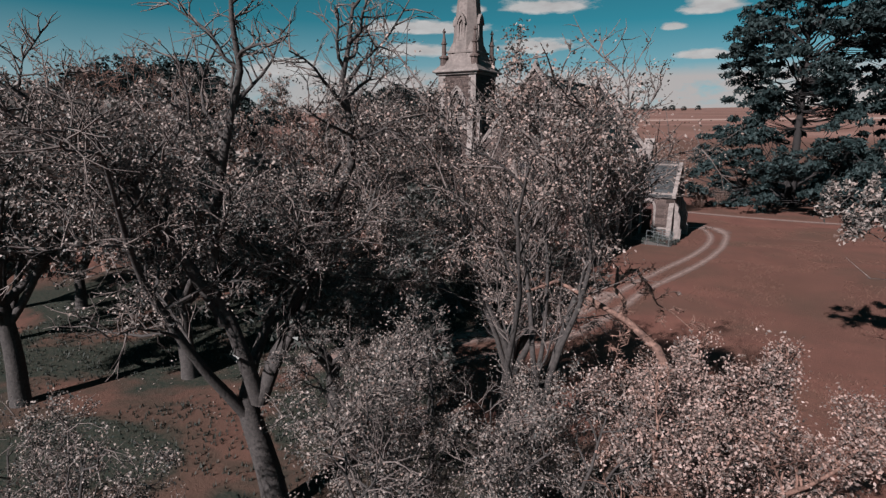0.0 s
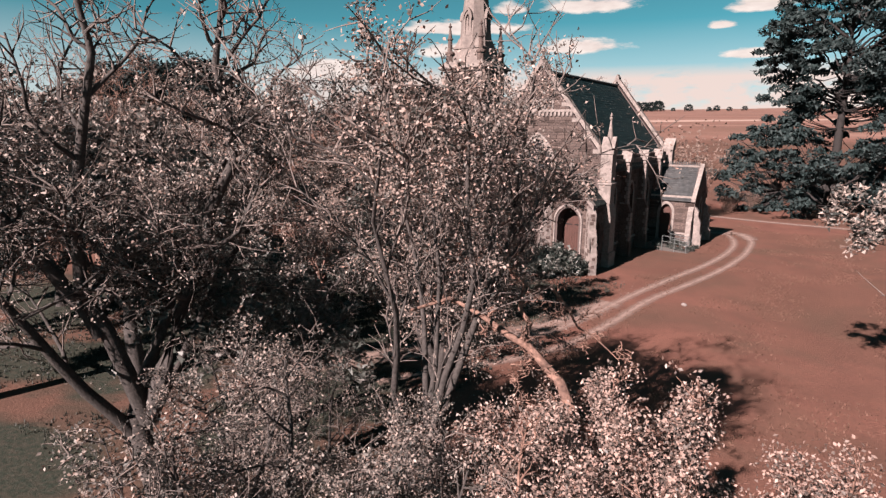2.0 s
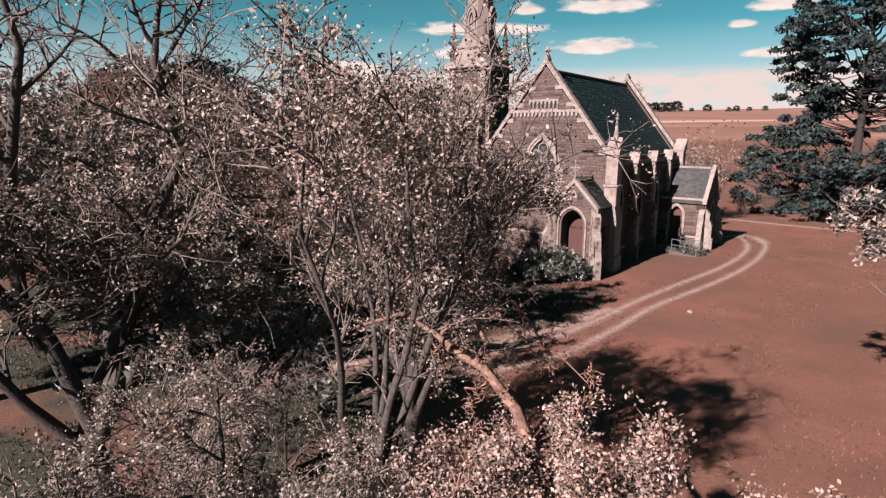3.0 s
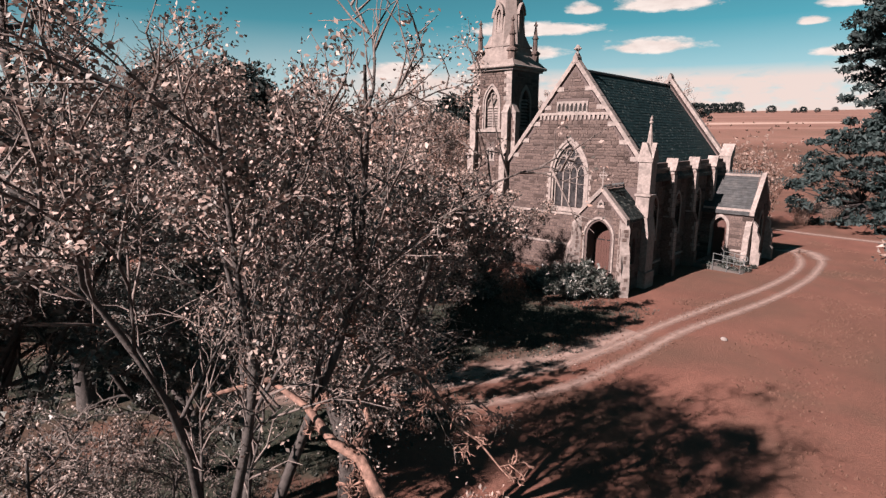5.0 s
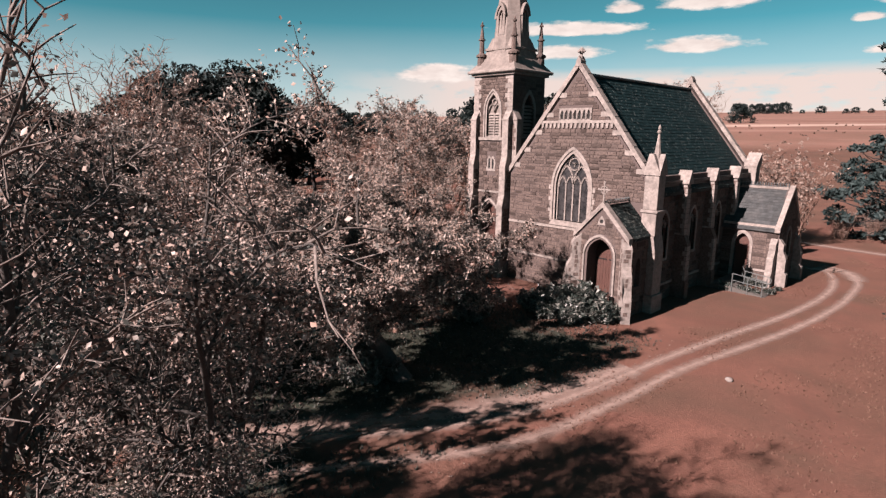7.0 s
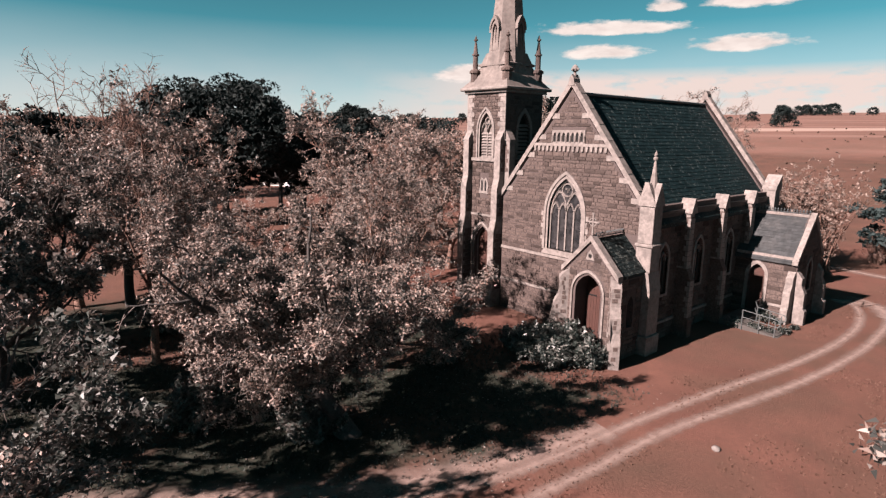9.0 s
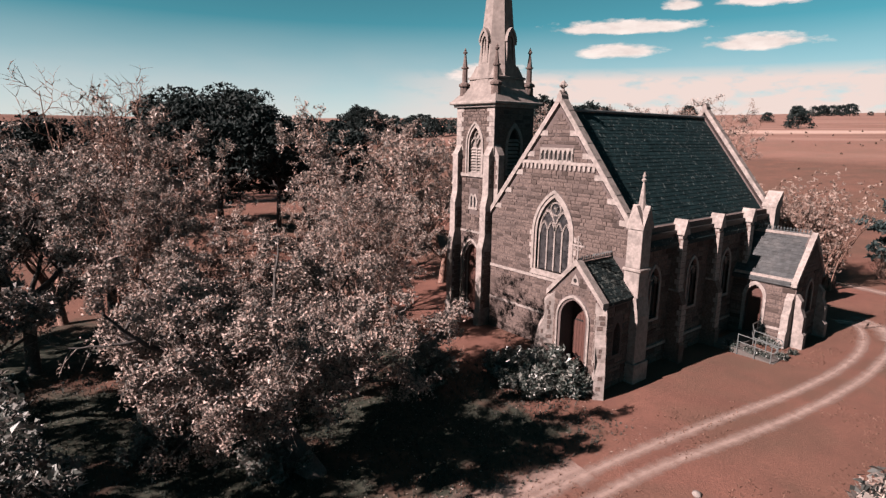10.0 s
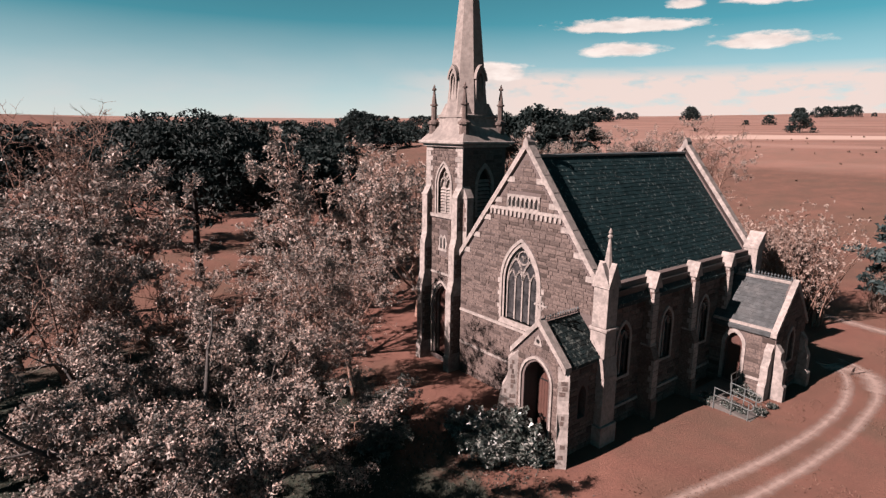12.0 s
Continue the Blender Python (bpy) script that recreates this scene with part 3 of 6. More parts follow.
coping(FY - 0.12, FY + 0.36, church, "coping")
for sign in (-1, 1):
    for z in (12.05, 10.9, 9.85, 8.75, 7.75):
        bm = bmesh.new()
        u = MID + sign * (APEX - 0.2 - z) / SLOPE
        a, b = (u - 0.12, u + 0.42) if sign < 0 else (u - 0.42, u + 0.12)
        prism(bm, FRONT, [rect(a, b, z - 0.14, z + 0.14)], 0.05, -0.02)
        part("bonding_stone", bm, DRESSED, front_wall)
bm = bmesh.new()
stack(bm, (MID, FY + 0.12), [(APEX + 0.4, 0.10), (APEX + 0.62, 0.07), (APEX + 0.66, 0.16), (APEX + 0.78, 0.19), (APEX + 0.9, 0.14), (APEX + 1.0, 0.05)], 8)
for a in range(4):
    d = Vector((math.cos(a * math.pi / 2), math.sin(a * math.pi / 2), 0)) * 0.2
    bmesh.ops.create_icosphere(bm, subdivisions=1, radius=0.08, matrix=Matrix.Translation((MID + d.x, FY + 0.12 + d.y, APEX + 0.76)))
part("finial", bm, DRESSED, church, "carved stone finial on the gable")


def circle(cu, cv, r, n=14, a0=0.0, a1=2 * math.pi):
    return [(cu + r * math.cos(a0 + (a1 - a0) * i / n), cv + r * math.sin(a0 + (a1 - a0) * i / n)) for i in range(n + 1)]


# great window: moulded rings, tracery, glass
window = part("great_window", (lambda b: (prism(b, FRONT, [arch(WIN_C, 2.95, WIN_SILL - 0.05, WIN_SPRING, 9.02, 9), arch(WIN_C, 2.62, WIN_SILL - 0.05, WIN_SPRING, 8.82, 9)], 0.09, -0.04), b)[1])(bmesh.new()), DRESSED, church, "tall pointed traceried window with four lights")
bm = bmesh.new()
prism(bm, FRONT, [arch(WIN_C, 2.55, WIN_SILL, WIN_SPRING, 8.77, 9), arch(WIN_C, 2.3, WIN_SILL, WIN_SPRING, WIN_TOP, 9)], 0.035, -0.12)
part("inner_moulding", bm, DRESSED, window)
bm = bmesh.new()
prism(bm, FRONT, [arch(WIN_C, 2.3, WIN_SILL, WIN_SPRING, WIN_TOP, 9), arch(WIN_C, 2.1, WIN_SILL, WIN_SPRING, WIN_TOP - 0.12, 9)], -0.12, -0.3)
for i in (-1, 0, 1):
    bar(bm, FRONT, [(WIN_C + i * 0.525, WIN_SILL), (WIN_C + i * 0.525, 6.72)], 0.09, -0.14, -0.28)
for i in range(4):
    c = WIN_C + (i - 1.5) * 0.525
    bar(bm, FRONT, arch(c, 0.525, 6.45, 6.55, 7.2, 6)[1:-1], 0.085, -0.15, -0.27)
for sgn in (-1, 1):
    bar(bm, FRONT, arch(WIN_C + sgn * 0.525, 1.05, 6.6, 6.75, 7.85, 7)[1:-1], 0.095, -0.14, -0.28)
bar(bm, FRONT, circle(WIN_C, 7.95, 0.36, 16), 0.075, -0.14, -0.28)
for k in range(3):
    a = math.pi / 2 + k * 2 * math.pi / 3
    bar(bm, FRONT, circle(WIN_C + 0.15 * math.cos(a), 7.95 + 0.15 * math.sin(a), 0.16, 9, a + 2.0, a - 2.0 + 2 * math.pi), 0.045, -0.15, -0.27)
part("tracery", bm, DRESSED, window, "pale stone mullions and pointed tracery")
bm = bmesh.new()
prism(bm, FRONT, [arch(WIN_C, 2.2, WIN_SILL, WIN_SPRING, WIN_TOP - 0.05, 9)], -0.21, -0.23)
part("glass", bm, GLASS, window, "dark leaded glass")
bm = bmesh.new()
v = WIN_SILL + 0.3
while v < 6.5:
    prism(bm, FRONT, [rect(WIN_C - 1.05, WIN_C + 1.05, v, v + 0.014)], -0.195, -0.205)
    v += 0.32
part("glazing_bars", bm, IRON, window)
bm = bmesh.new()
prism(bm, FRONT, [[(WIN_C - 1.5, WIN_SILL - 0.32), (WIN_C + 1.5, WIN_SILL - 0.32), (WIN_C + 1.32, WIN_SILL), (WIN_C - 1.32, WIN_SILL)]], 0.12, -0.25)
part("sill", bm, DRESSED, window, "pale sloping stone sill")
for k, v in enumerate((4.6, 4.95, 5.3, 5.65, 6.0, 6.35)):
    for sgn in (-1, 1):
        bm = bmesh.new()
        u = WIN_C + sgn * 1.5
        w = 0.16 if k % 2 else 0.06
        prism(bm, FRONT, [rect(u - w, u + w, v, v + 0.28)], 0.045, -0.02)
        part("quoin", bm, DRESSED, window)

# side wall, back wall and far wall
SIDE_WINDOWS = (42.45, 46.4, 50.35)
bm = bmesh.new()
prism(bm, RIGHT, [rect(FY + 0.6, BACK, -0.1, EAVE)] + [arch(y, 1.0, 2.6, 4.5, 5.35, 6) for y in SIDE_WINDOWS], 0.0, -0.6)
side_wall = part("side_wall", bm, MORTAR, church, "shaded bluestone side wall between buttresses")


def side_spans(v0, v1):
    spans = [(FY + 0.05, BACK)]
    for y in SIDE_WINDOWS:
        if v1 > 2.5 and v0 < 5.5:
            h = max(0.02, arch_half(max(v0, 2.6), 1.35, 4.5, 5.55))
            spans = hole_span(spans, y - h, y + h)
    return spans


lay(RIGHT, courses(side_spans, FY, BACK, 0.0, 6.75, 0.3, rng), side_wall, lambda *a: False, rng)
for y in SIDE_WINDOWS:
    bm = bmesh.new()
    prism(bm, RIGHT, [arch(y, 1.32, 2.45, 4.5, 5.52, 7), arch(y, 1.0, 2.6, 4.5, 5.35, 7)], 0.06, -0.1)
    lancet = part("lancet_window", bm, DRESSED, church, "tall pointed side window in a pale stone surround")
    bm = bmesh.new()
    prism(bm, RIGHT, [arch(y, 1.02, 2.6, 4.5, 5.36, 7)], -0.22, -0.24)
    part("glass", bm, GLASS, lancet)
    bm = bmesh.new()
    bar(bm, RIGHT, [(y, 2.6), (y, 4.6)], 0.08, -0.1, -0.22)
    bar(bm, RIGHT, arch(y - 0.25, 0.5, 4.3, 4.4, 4.85, 5)[1:-1], 0.06, -0.1, -0.22)
    bar(bm, RIGHT, arch(y + 0.25, 0.5, 4.3, 4.4, 4.85, 5)[1:-1], 0.06, -0.1, -0.22)
    part("mullion", bm, DRESSED, lancet)
bm = bmesh.new()
prism(bm, RIGHT, [rect(FY, BACK, 6.78, 6.98)], 0.12, -0.02)
prism(bm, RIGHT, [rect(FY, BACK, 7.0, 7.16)], 0.2, -0.02)
part("eaves_course", bm, IRON, church, "dark moulded eaves course and gutter")
bm = bmesh.new()
prism(bm, RIGHT, [rect(FY + 0.6, BACK, 0.95, 1.1)], 0.1, -0.02)
part("plinth_course", bm, DRESSED, church)
bm = bmesh.new()
block(bm, (NAVE_L, 43.8, -0.1), (NAVE_L + 0.6, BACK - 0.6, EAVE))
part("far_wall", bm, MORTAR, church)
REAR = Side((0, BACK, 0), (1, 0, 0), (0, 1, 0))
bm = bmesh.new()
prism(bm, REAR, [[(NAVE_L, -0.1), (NAVE_R, -0.1), (NAVE_R, EAVE - 0.3), (MID, APEX - 0.3), (NAVE_L, EAVE - 0.3)]], 0.0, -0.6)
part("back_wall", bm, MORTAR, church)
coping(BACK - 0.45, BACK + 0.05, church, "back_coping")

# roof
RUN = NAVE_R - MID + 0.32
LOW = CREST - SLOPE * RUN
bm = bmesh.new()
roof_side = Side((0, FY + 0.45, 0), (1, 0, 0), (0, 1, 0))
prism(bm, roof_side, [[(MID - RUN, LOW), (MID - RUN, LOW - 0.2), (MID, CREST - 0.24), (MID + RUN, LOW - 0.2), (MID + RUN, LOW), (MID, CREST)]], 0.0, BACK - FY - 1.0)
roof = part("roof", bm, SLATE, church, "steep dark slate roof with lichen")
k = math.hypot(RUN, CREST - LOW)
slates((MID + RUN, FY + 0.5, LOW), (0, 1, 0), (-RUN / k, 0, (CREST - LOW) / k), BACK - FY - 1.1, k, roof, SLATE, rng, 0.36, 0.25)
bm = bmesh.new()
block(bm, (MID - 0.14, FY + 0.45, CREST - 0.06), (MID + 0.14, BACK - 0.55, CREST + 0.1), 0.04)
part("ridge_capping", bm, LEAD, roof, "pale grey ridge capping")


def saddle(bm, x0, x1, y, half, z0, z1):
    """A steep two-sided cap, ridge along x."""
    s = Side((x0, y, 0), (0, 1, 0), (1, 0, 0))
    prism(bm, s, [[(-half, z0), (half, z0), (half, z0 + 0.06), (0.04, z1), (-0.04, z1), (-half, z0 + 0.06)]], 0.0, x1 - x0)


def buttress(y):
    x = NAVE_R
    bm = bmesh.new()
    s = Side((0, y - 0.24, 0), (1, 0, 0), (0, 1, 0))
    prism(bm, s, [[(x - 0.1, -0.1), (x + 0.92, -0.1), (x + 0.92, 1.0), (x + 0.84, 1.12), (x + 0.84, 3.3), (x + 0.55, 3.95), (x + 0.55, 6.75), (x - 0.1, 6.75)]], 0.0, 0.48)
    shaft = part("buttress", bm, MASONRY, church, "stepped bluestone buttress with pale facing and a steep saddleback cap")
    for z0, z1, out in ((1.14, 3.28, 0.84), (3.98, 6.75, 0.55)):
        z, k = z0, 0
        while z < z1 - 0.1:
            top = min(z + 0.3, z1)
            bm = bmesh.new()
            block(bm, (x + out - (0.26 if k % 2 else 0.14), y - 0.246, z + 0.008), (x + out + 0.006, y + 0.246, top - 0.008), 0.01)
            part("quoin", bm, DRESSED, shaft)
            z, k = top, k + 1
    bm = bmesh.new()
    block(bm, (x - 0.1, y - 0.22, 6.75), (x + 0.5, y + 0.22, 7.1))
    saddle(bm, x - 0.12, x + 0.62, y, 0.32, 6.95, 7.75)
    part("cap", bm, DRESSED, shaft, "pale saddleback cap")
    bm = bmesh.new()
    block(bm, (x - 0.1, y - 0.28, 3.9), (x + 0.6, y + 0.28, 4.0), 0.02)
    part("offset", bm, DRESSED, shaft)


for y in (44.25, 48.25, 52.2):
    buttress(y)
# end pier at the back corner
bm = bmesh.new()
block(bm, (NAVE_R - 0.25, BACK - 0.65, -0.1), (NAVE_R + 0.55, BACK + 0.1, 7.6))
s = Side((NAVE_R - 0.3, BACK - 0.28, 0), (0, 1, 0), (1, 0, 0))
prism(bm, s, [[(-0.42, 7.6), (0.43, 7.6), (0.43, 8.45), (0.35, 8.6), (-0.42, 7.75)]], 0.0, 0.9)
part("corner_pier", bm, DRESSED, church, "pale weathered pier at the back corner")


def corner_pinnacle(cx, cy, name):
    """The front corner's clasping buttress with gablets and a spirelet."""
    base = bmesh.new()
    block(base, (cx - 0.62, cy - 0.62, -0.1), (cx + 0.68, cy + 0.6, 1.0), 0.03)
    block(base, (cx - 0.5, cy - 0.52, 1.0), (cx + 0.58, cy + 0.5, 3.4), 0.02)
    s = Side((0, cy - 0.52, 0), (1, 0, 0), (0, 1, 0))
    prism(base, s, [[(cx - 0.5, 3.4), (cx + 0.58, 3.4), (cx + 0.42, 4.3), (cx - 0.42, 4.3)]], 0.0, 1.02)
    block(base, (cx - 0.42, cy - 0.42, 4.3), (cx + 0.42, cy + 0.42, 5.6), 0.02)
    thing = part(name, base, DRESSED, church, "pale corner buttress ending in a gabled pinnacle")
    bm = bmesh.new()
    block(bm, (cx - 0.5, cy - 0.5, 5.55), (cx + 0.5, cy + 0.5, 5.72), 0.04)
    part("band", bm, DRESSED, thing)
    bm = bmesh.new()
    block(bm, (cx - 0.4, cy - 0.4, 5.72), (cx + 0.4, cy + 0.4, 7.7), 0.02)
    for along, out in (((1, 0, 0), (0, -1, 0)), ((0, 1, 0), (1, 0, 0))):
        o = Vector((cx, cy, 0)) - Vector(out) * 0.46
        prism(bm, Side(o, along, out), [[(-0.47, 7.62), (0.47, 7.62), (0.4, 7.85), (0.0, 8.75), (-0.4, 7.85)]], 0.0, 0.92)
    part("gablet", bm, DRESSED, thing, "pale gabled head")
    bm = bmesh.new()
    stack(bm, (cx, cy), [(8.1, 0.26), (8.6, 0.2), (9.85, 0.045), (9.86, 0.10), (9.95, 0.12), (10.02, 0.05), (10.1, 0.09), (10.2, 0.06), (10.32, 0.01)], 8)
    part("spirelet", bm, DRESSED, thing, "slender octagonal spirelet")
    for z in (3.9, 4.35):
        bm = bmesh.new()
        prism(bm, FRONT, [rect(cx - 0.05, cx + 0.16, z - 0.1, z + 0.12)], 0.34 + (0.04 if z > 4.3 else 0.12), 0.2)
        part("stone_inlay", bm, BLUESTONE, thing)
    return thing


corner_pinnacle(-12.08, 40.35, "corner_buttress")

# ---- tower ----
TX0, TX1, TY0, TY1 = -25.65, -22.25, 40.3, 43.7
TC = ((TX0 + TX1) / 2, (TY0 + TY1) / 2)
TFRONT = Side((0, TY0, 0), (1, 0, 0), (0, -1, 0))
TRIGHT = Side((TX1, 0, 0), (0, 1, 0), (1, 0, 0))
bm = bmesh.new()
TBEL = (TC[0] + 0.02, 1.12, 9.55, 11.25, 12.35)
TDOOR = (TC[0] - 0.05, 1.35, 0.4, 3.9, 5.0)
prism(bm, TFRONT, [rect(TX0, TX1, -0.1, 13.6), arch(TBEL[0], *TBEL[1:], 7), arch(TDOOR[0], *TDOOR[1:], 7)], 0.0, -0.5)
prism(bm, TRIGHT, [rect(TY0 + 0.5, TY1, -0.1, 13.6), arch(42.0, 1.12, 9.55, 11.25, 12.35, 7)], 0.0, -0.5)
block(bm, (TX0, TY0 + 0.5, -0.1), (TX0 + 0.5, TY1, 13.6))
block(bm, (TX0 + 0.5, TY1 - 0.5, -0.1), (TX1 - 0.5, TY1, 13.6))
tower = part("tower", bm, MORTAR, church, "square bluestone tower with pale quoins")


def tower_spans(v0, v1):
    spans = [(TX0 + 0.45, TX1 - 0.45)]
    if v1 > 9.3 and v0 < 12.7:
        h = max(0.02, arch_half(max(v0, 9.5), 1.5, 11.25, 12.6))
        spans = hole_span(spans, TBEL[0] - h, TBEL[0] + h)
    if v0 < 5.4:
        h = max(0.02, arch_half(v0, 1.8, 3.9, 5.3))
        spans = hole_span(spans, TDOOR[0] - h, TDOOR[0] + h)
    if v1 > 7.1 and v0 < 8.3:
        spans = hole_span(spans, TC[0] - 0.42, TC[0] + 0.4)
    return spans


def plain_spans(v0, v1):
    spans = [(TY0 + 0.3, TY1 - 0.3)]
    if v1 > 9.3 and v0 < 12.7:
        h = max(0.02, arch_half(max(v0, 9.5), 1.4, 11.25, 12.55))
        spans = hole_span(spans, 42.0 - h, 42.0 + h)
    return spans


lay(TFRONT, courses(tower_spans, 0, 0, 0.0, 13.45, 0.215, rng, (0.22, 0.6)), tower, lambda a, b, c, d: c > 5.8, rng)
lay(TRIGHT, courses(plain_spans, 0, 0, 7.0, 13.45, 0.285, rng), tower, lambda *a: False, rng)

# belfry opening with blind tracery, paired lancets, west door
bm = bmesh.new()
prism(bm, TFRONT, [arch(TBEL[0], 1.62, 9.45, 11.25, 12.72, 8), arch(TBEL[0], 1.4, 9.45, 11.25, 12.56, 8)], 0.09, -0.03)
belfry = part("belfry_window", bm, DRESSED, church, "pointed belfry opening with pale blind tracery")
bm = bmesh.new()
prism(bm, TFRONT, [arch(TBEL[0], 1.34, 9.5, 11.25, 12.5, 8), arch(TBEL[0], 1.12, 9.55, 11.25, 12.35, 8)], 0.03, -0.12)
part("inner_moulding", bm, DRESSED, belfry)
bm = bmesh.new()
bar(bm, TFRONT, [(TBEL[0], 9.55), (TBEL[0], 11.3)], 0.09, -0.12, -0.24)
for sgn in (-1, 1):
    bar(bm, TFRONT, arch(TBEL[0] + sgn * 0.28, 0.56, 11.0, 11.15, 11.7, 5)[1:-1], 0.07, -0.12, -0.24)
bar(bm, TFRONT, circle(TBEL[0], 11.86, 0.2, 10), 0.06, -0.12, -0.24)
part("tracery", bm, DRESSED, belfry)
for sgn in (-1, 1):
    for i in range(9):
        bm = bmesh.new()
        v = 9.62 + i * 0.18
        c = TFRONT.at(TBEL[0] + sgn * 0.28, v, -0.2)
        bmesh.ops.create_cube(bm, size=1.0, matrix=Matrix.LocRotScale(c, Euler((radians(40), 0, 0)), (0.5, 0.22, 0.03)))
        part("louvre", bm, DRESSED, belfry)
bm = bmesh.new()
prism(bm, TFRONT, [rect(TBEL[0] - 0.6, TBEL[0] + 0.6, 9.5, 12.4)], -0.26, -0.28)
part("stone_backing", bm, SPIRE, belfry)
bm = bmesh.new()
prism(bm, TFRONT, [rect(TX0 + 0.42, TX1 - 0.42, 9.3, 9.5)], 0.14, -0.03)
part("sill", bm, DRESSED, belfry)
bm = bmesh.new()
prism(bm, TRIGHT, [arch(42.0, 1.5, 9.45, 11.25, 12.65, 8), arch(42.0, 1.12, 9.55, 11.25, 12.35, 8)], 0.06, -0.1)
side_belfry = part("belfry_window", bm, DRESSED, church, "shaded pointed belfry opening")
bm = bmesh.new()
prism(bm, TRIGHT, [rect(41.4, 42.6, 9.5, 12.4)], -0.3, -0.32)
part("dark_backing", bm, IRON, side_belfry)
for i in range(9):
    bm = bmesh.new()
    c = TRIGHT.at(42.0, 9.65 + i * 0.24, -0.15)
    bmesh.ops.create_cube(bm, size=1.0, matrix=Matrix.LocRotScale(c, Euler((0, radians(40), 0)), (0.22, 1.1, 0.03)))
    part("louvre", bm, DRESSED, side_belfry)
bm = bmesh.new()
PC = TC[0] - 0.02
outline = [(PC - 0.42, 7.2), (PC + 0.40, 7.2), (PC + 0.34, 7.45), (PC + 0.42, 7.7), (PC + 0.36, 7.95), (PC + 0.2, 8.25), (PC, 8.1), (PC - 0.2, 8.25), (PC - 0.38, 7.95), (PC - 0.32, 7.7), (PC - 0.42, 7.45)]
prism(bm, TFRONT, [outline, arch(PC - 0.16, 0.17, 7.36, 7.85, 8.08, 4), arch(PC + 0.16, 0.17, 7.36, 7.85, 8.08, 4)], 0.045, -0.02)
pair = part("paired_lancets", bm, DRESSED, church, "two slit windows in one pale stone surround")
bm = bmesh.new()
prism(bm, TFRONT, [rect(PC - 0.28, PC + 0.28, 7.3, 8.12)], 0.012, 0.0)
part("dark_backing", bm, IRON, pair)
bm = bmesh.new()
prism(bm, TFRONT, [arch(TDOOR[0], 2.0, 0.4, 3.9, 5.35, 8), arch(TDOOR[0], 1.7, 0.4, 3.9, 5.2, 8)], 0.12, -0.03)
tdoor = part("tower_door", bm, DRESSED, church, "recessed pointed doorway with pale moulded surround")
for k in range(3):
    bm = bmesh.new()
    w, t = 1.66 - 0.14 * k, 5.17 - 0.09 * k
    prism(bm, TFRONT, [arch(TDOOR[0], w, 0.4, 3.9, t, 8), arch(TDOOR[0], w - 0.09, 0.4, 3.9, t - 0.06, 8)], 0.03 - 0.1 * k, -0.08 - 0.1 * k)
    part("moulding", bm, DRESSED, tdoor)
bm = bmesh.new()
prism(bm, TFRONT, [arch(TDOOR[0], 1.34, 0.4, 3.9, 5.0, 8)], -0.36, -0.42)
part("door_leaf", bm, DOOR_WOOD, tdoor, "weathered timber door")
bm = bmesh.new()
prism(bm, TFRONT, [rect(TX0 - 0.02, TX1 + 0.02, 5.72, 5.86)], 0.09, -0.02)
part("string_course", bm, DRESSED, tower, "pale string course")
bm = bmesh.new()
prism(bm, TRIGHT, [rect(TY0, TY1, 5.72, 5.86)], 0.09, -0.02)
part("string_course", bm, DRESSED, tower, "pale string course")
# quoins up the front corners
for i in range(10):
    for u0, u1 in ((TX0 - 0.03, TX0 + (0.62 if i % 2 else 0.44)), (TX1 - (0.62 if i % 2 else 0.44), TX1 + 0.03)):
        bm = bmesh.new()
        prism(bm, TFRONT, [rect(u0, u1, 10.6 + i * 0.3, 10.885 + i * 0.3)], 0.05, -0.02)
        part("quoin", bm, DRESSED, tower)


def tower_buttress(corner, out, half=0.25):
    """A stepped corner buttress: three stages, each with a sloping top."""
    cx, cy = corner
    o = Vector(out)
    side = Vector((-o.y, o.x, 0))
    s = Side(Vector((cx, cy, 0)) - side * half, o, side)
    bm = bmesh.new()
    prism(bm, s, [[(-0.05, -0.1), (0.86, -0.1), (0.86, 0.9), (0.76, 1.1), (0.76, 4.9), (0.56, 5.7), (0.56, 7.6), (0.38, 8.3), (0.38, 10.7), (-0.05, 11.4)]], 0.0, 2 * half)
    shaft = part("tower_buttress", bm, DRESSED, church, "stepped pale stone tower buttress")
    for i in range(33):
        z = 1.15 + i * 0.28
        out_to = 0.76 if z + 0.28 < 4.95 else 0.56 if 5.7 < z < 7.3 else 0.38 if 8.5 < z < 10.2 else 0.0
        if out_to:
            for hand in (-1, 1):
                bm = bmesh.new()
                prism(bm, Side(Vector((cx, cy, 0)) + side * half * hand, o, side * hand), [rect(0.02, out_to - (0.08 if i % 2 else 0.22), z, z + 0.26)], 0.015, -0.01)
                part("block", bm, MASONRY, shaft)
    bm = bmesh.new()
    block(bm, (0, 0, 0), (1, 1, 1))
    for vert in bm.verts:
        u, w, z = vert.co
        p = Vector((cx, cy, 0)) + o * (-0.02 + 0.44 * u) + side * (half + 0.05) * (2 * w - 1)
        vert.co = (p.x, p.y, 10.62 + 0.08 * z)
    part("offset", bm, DRESSED, shaft)


for corner, out in (((TX0 + 0.26, TY0), (0, -1, 0)), ((TX1 - 0.26, TY0), (0, -1, 0)), ((TX1, TY0 + 0.3), (1, 0, 0)), ((TX0, TY0 + 0.3), (-1, 0, 0))):
    tower_buttress(corner, out)

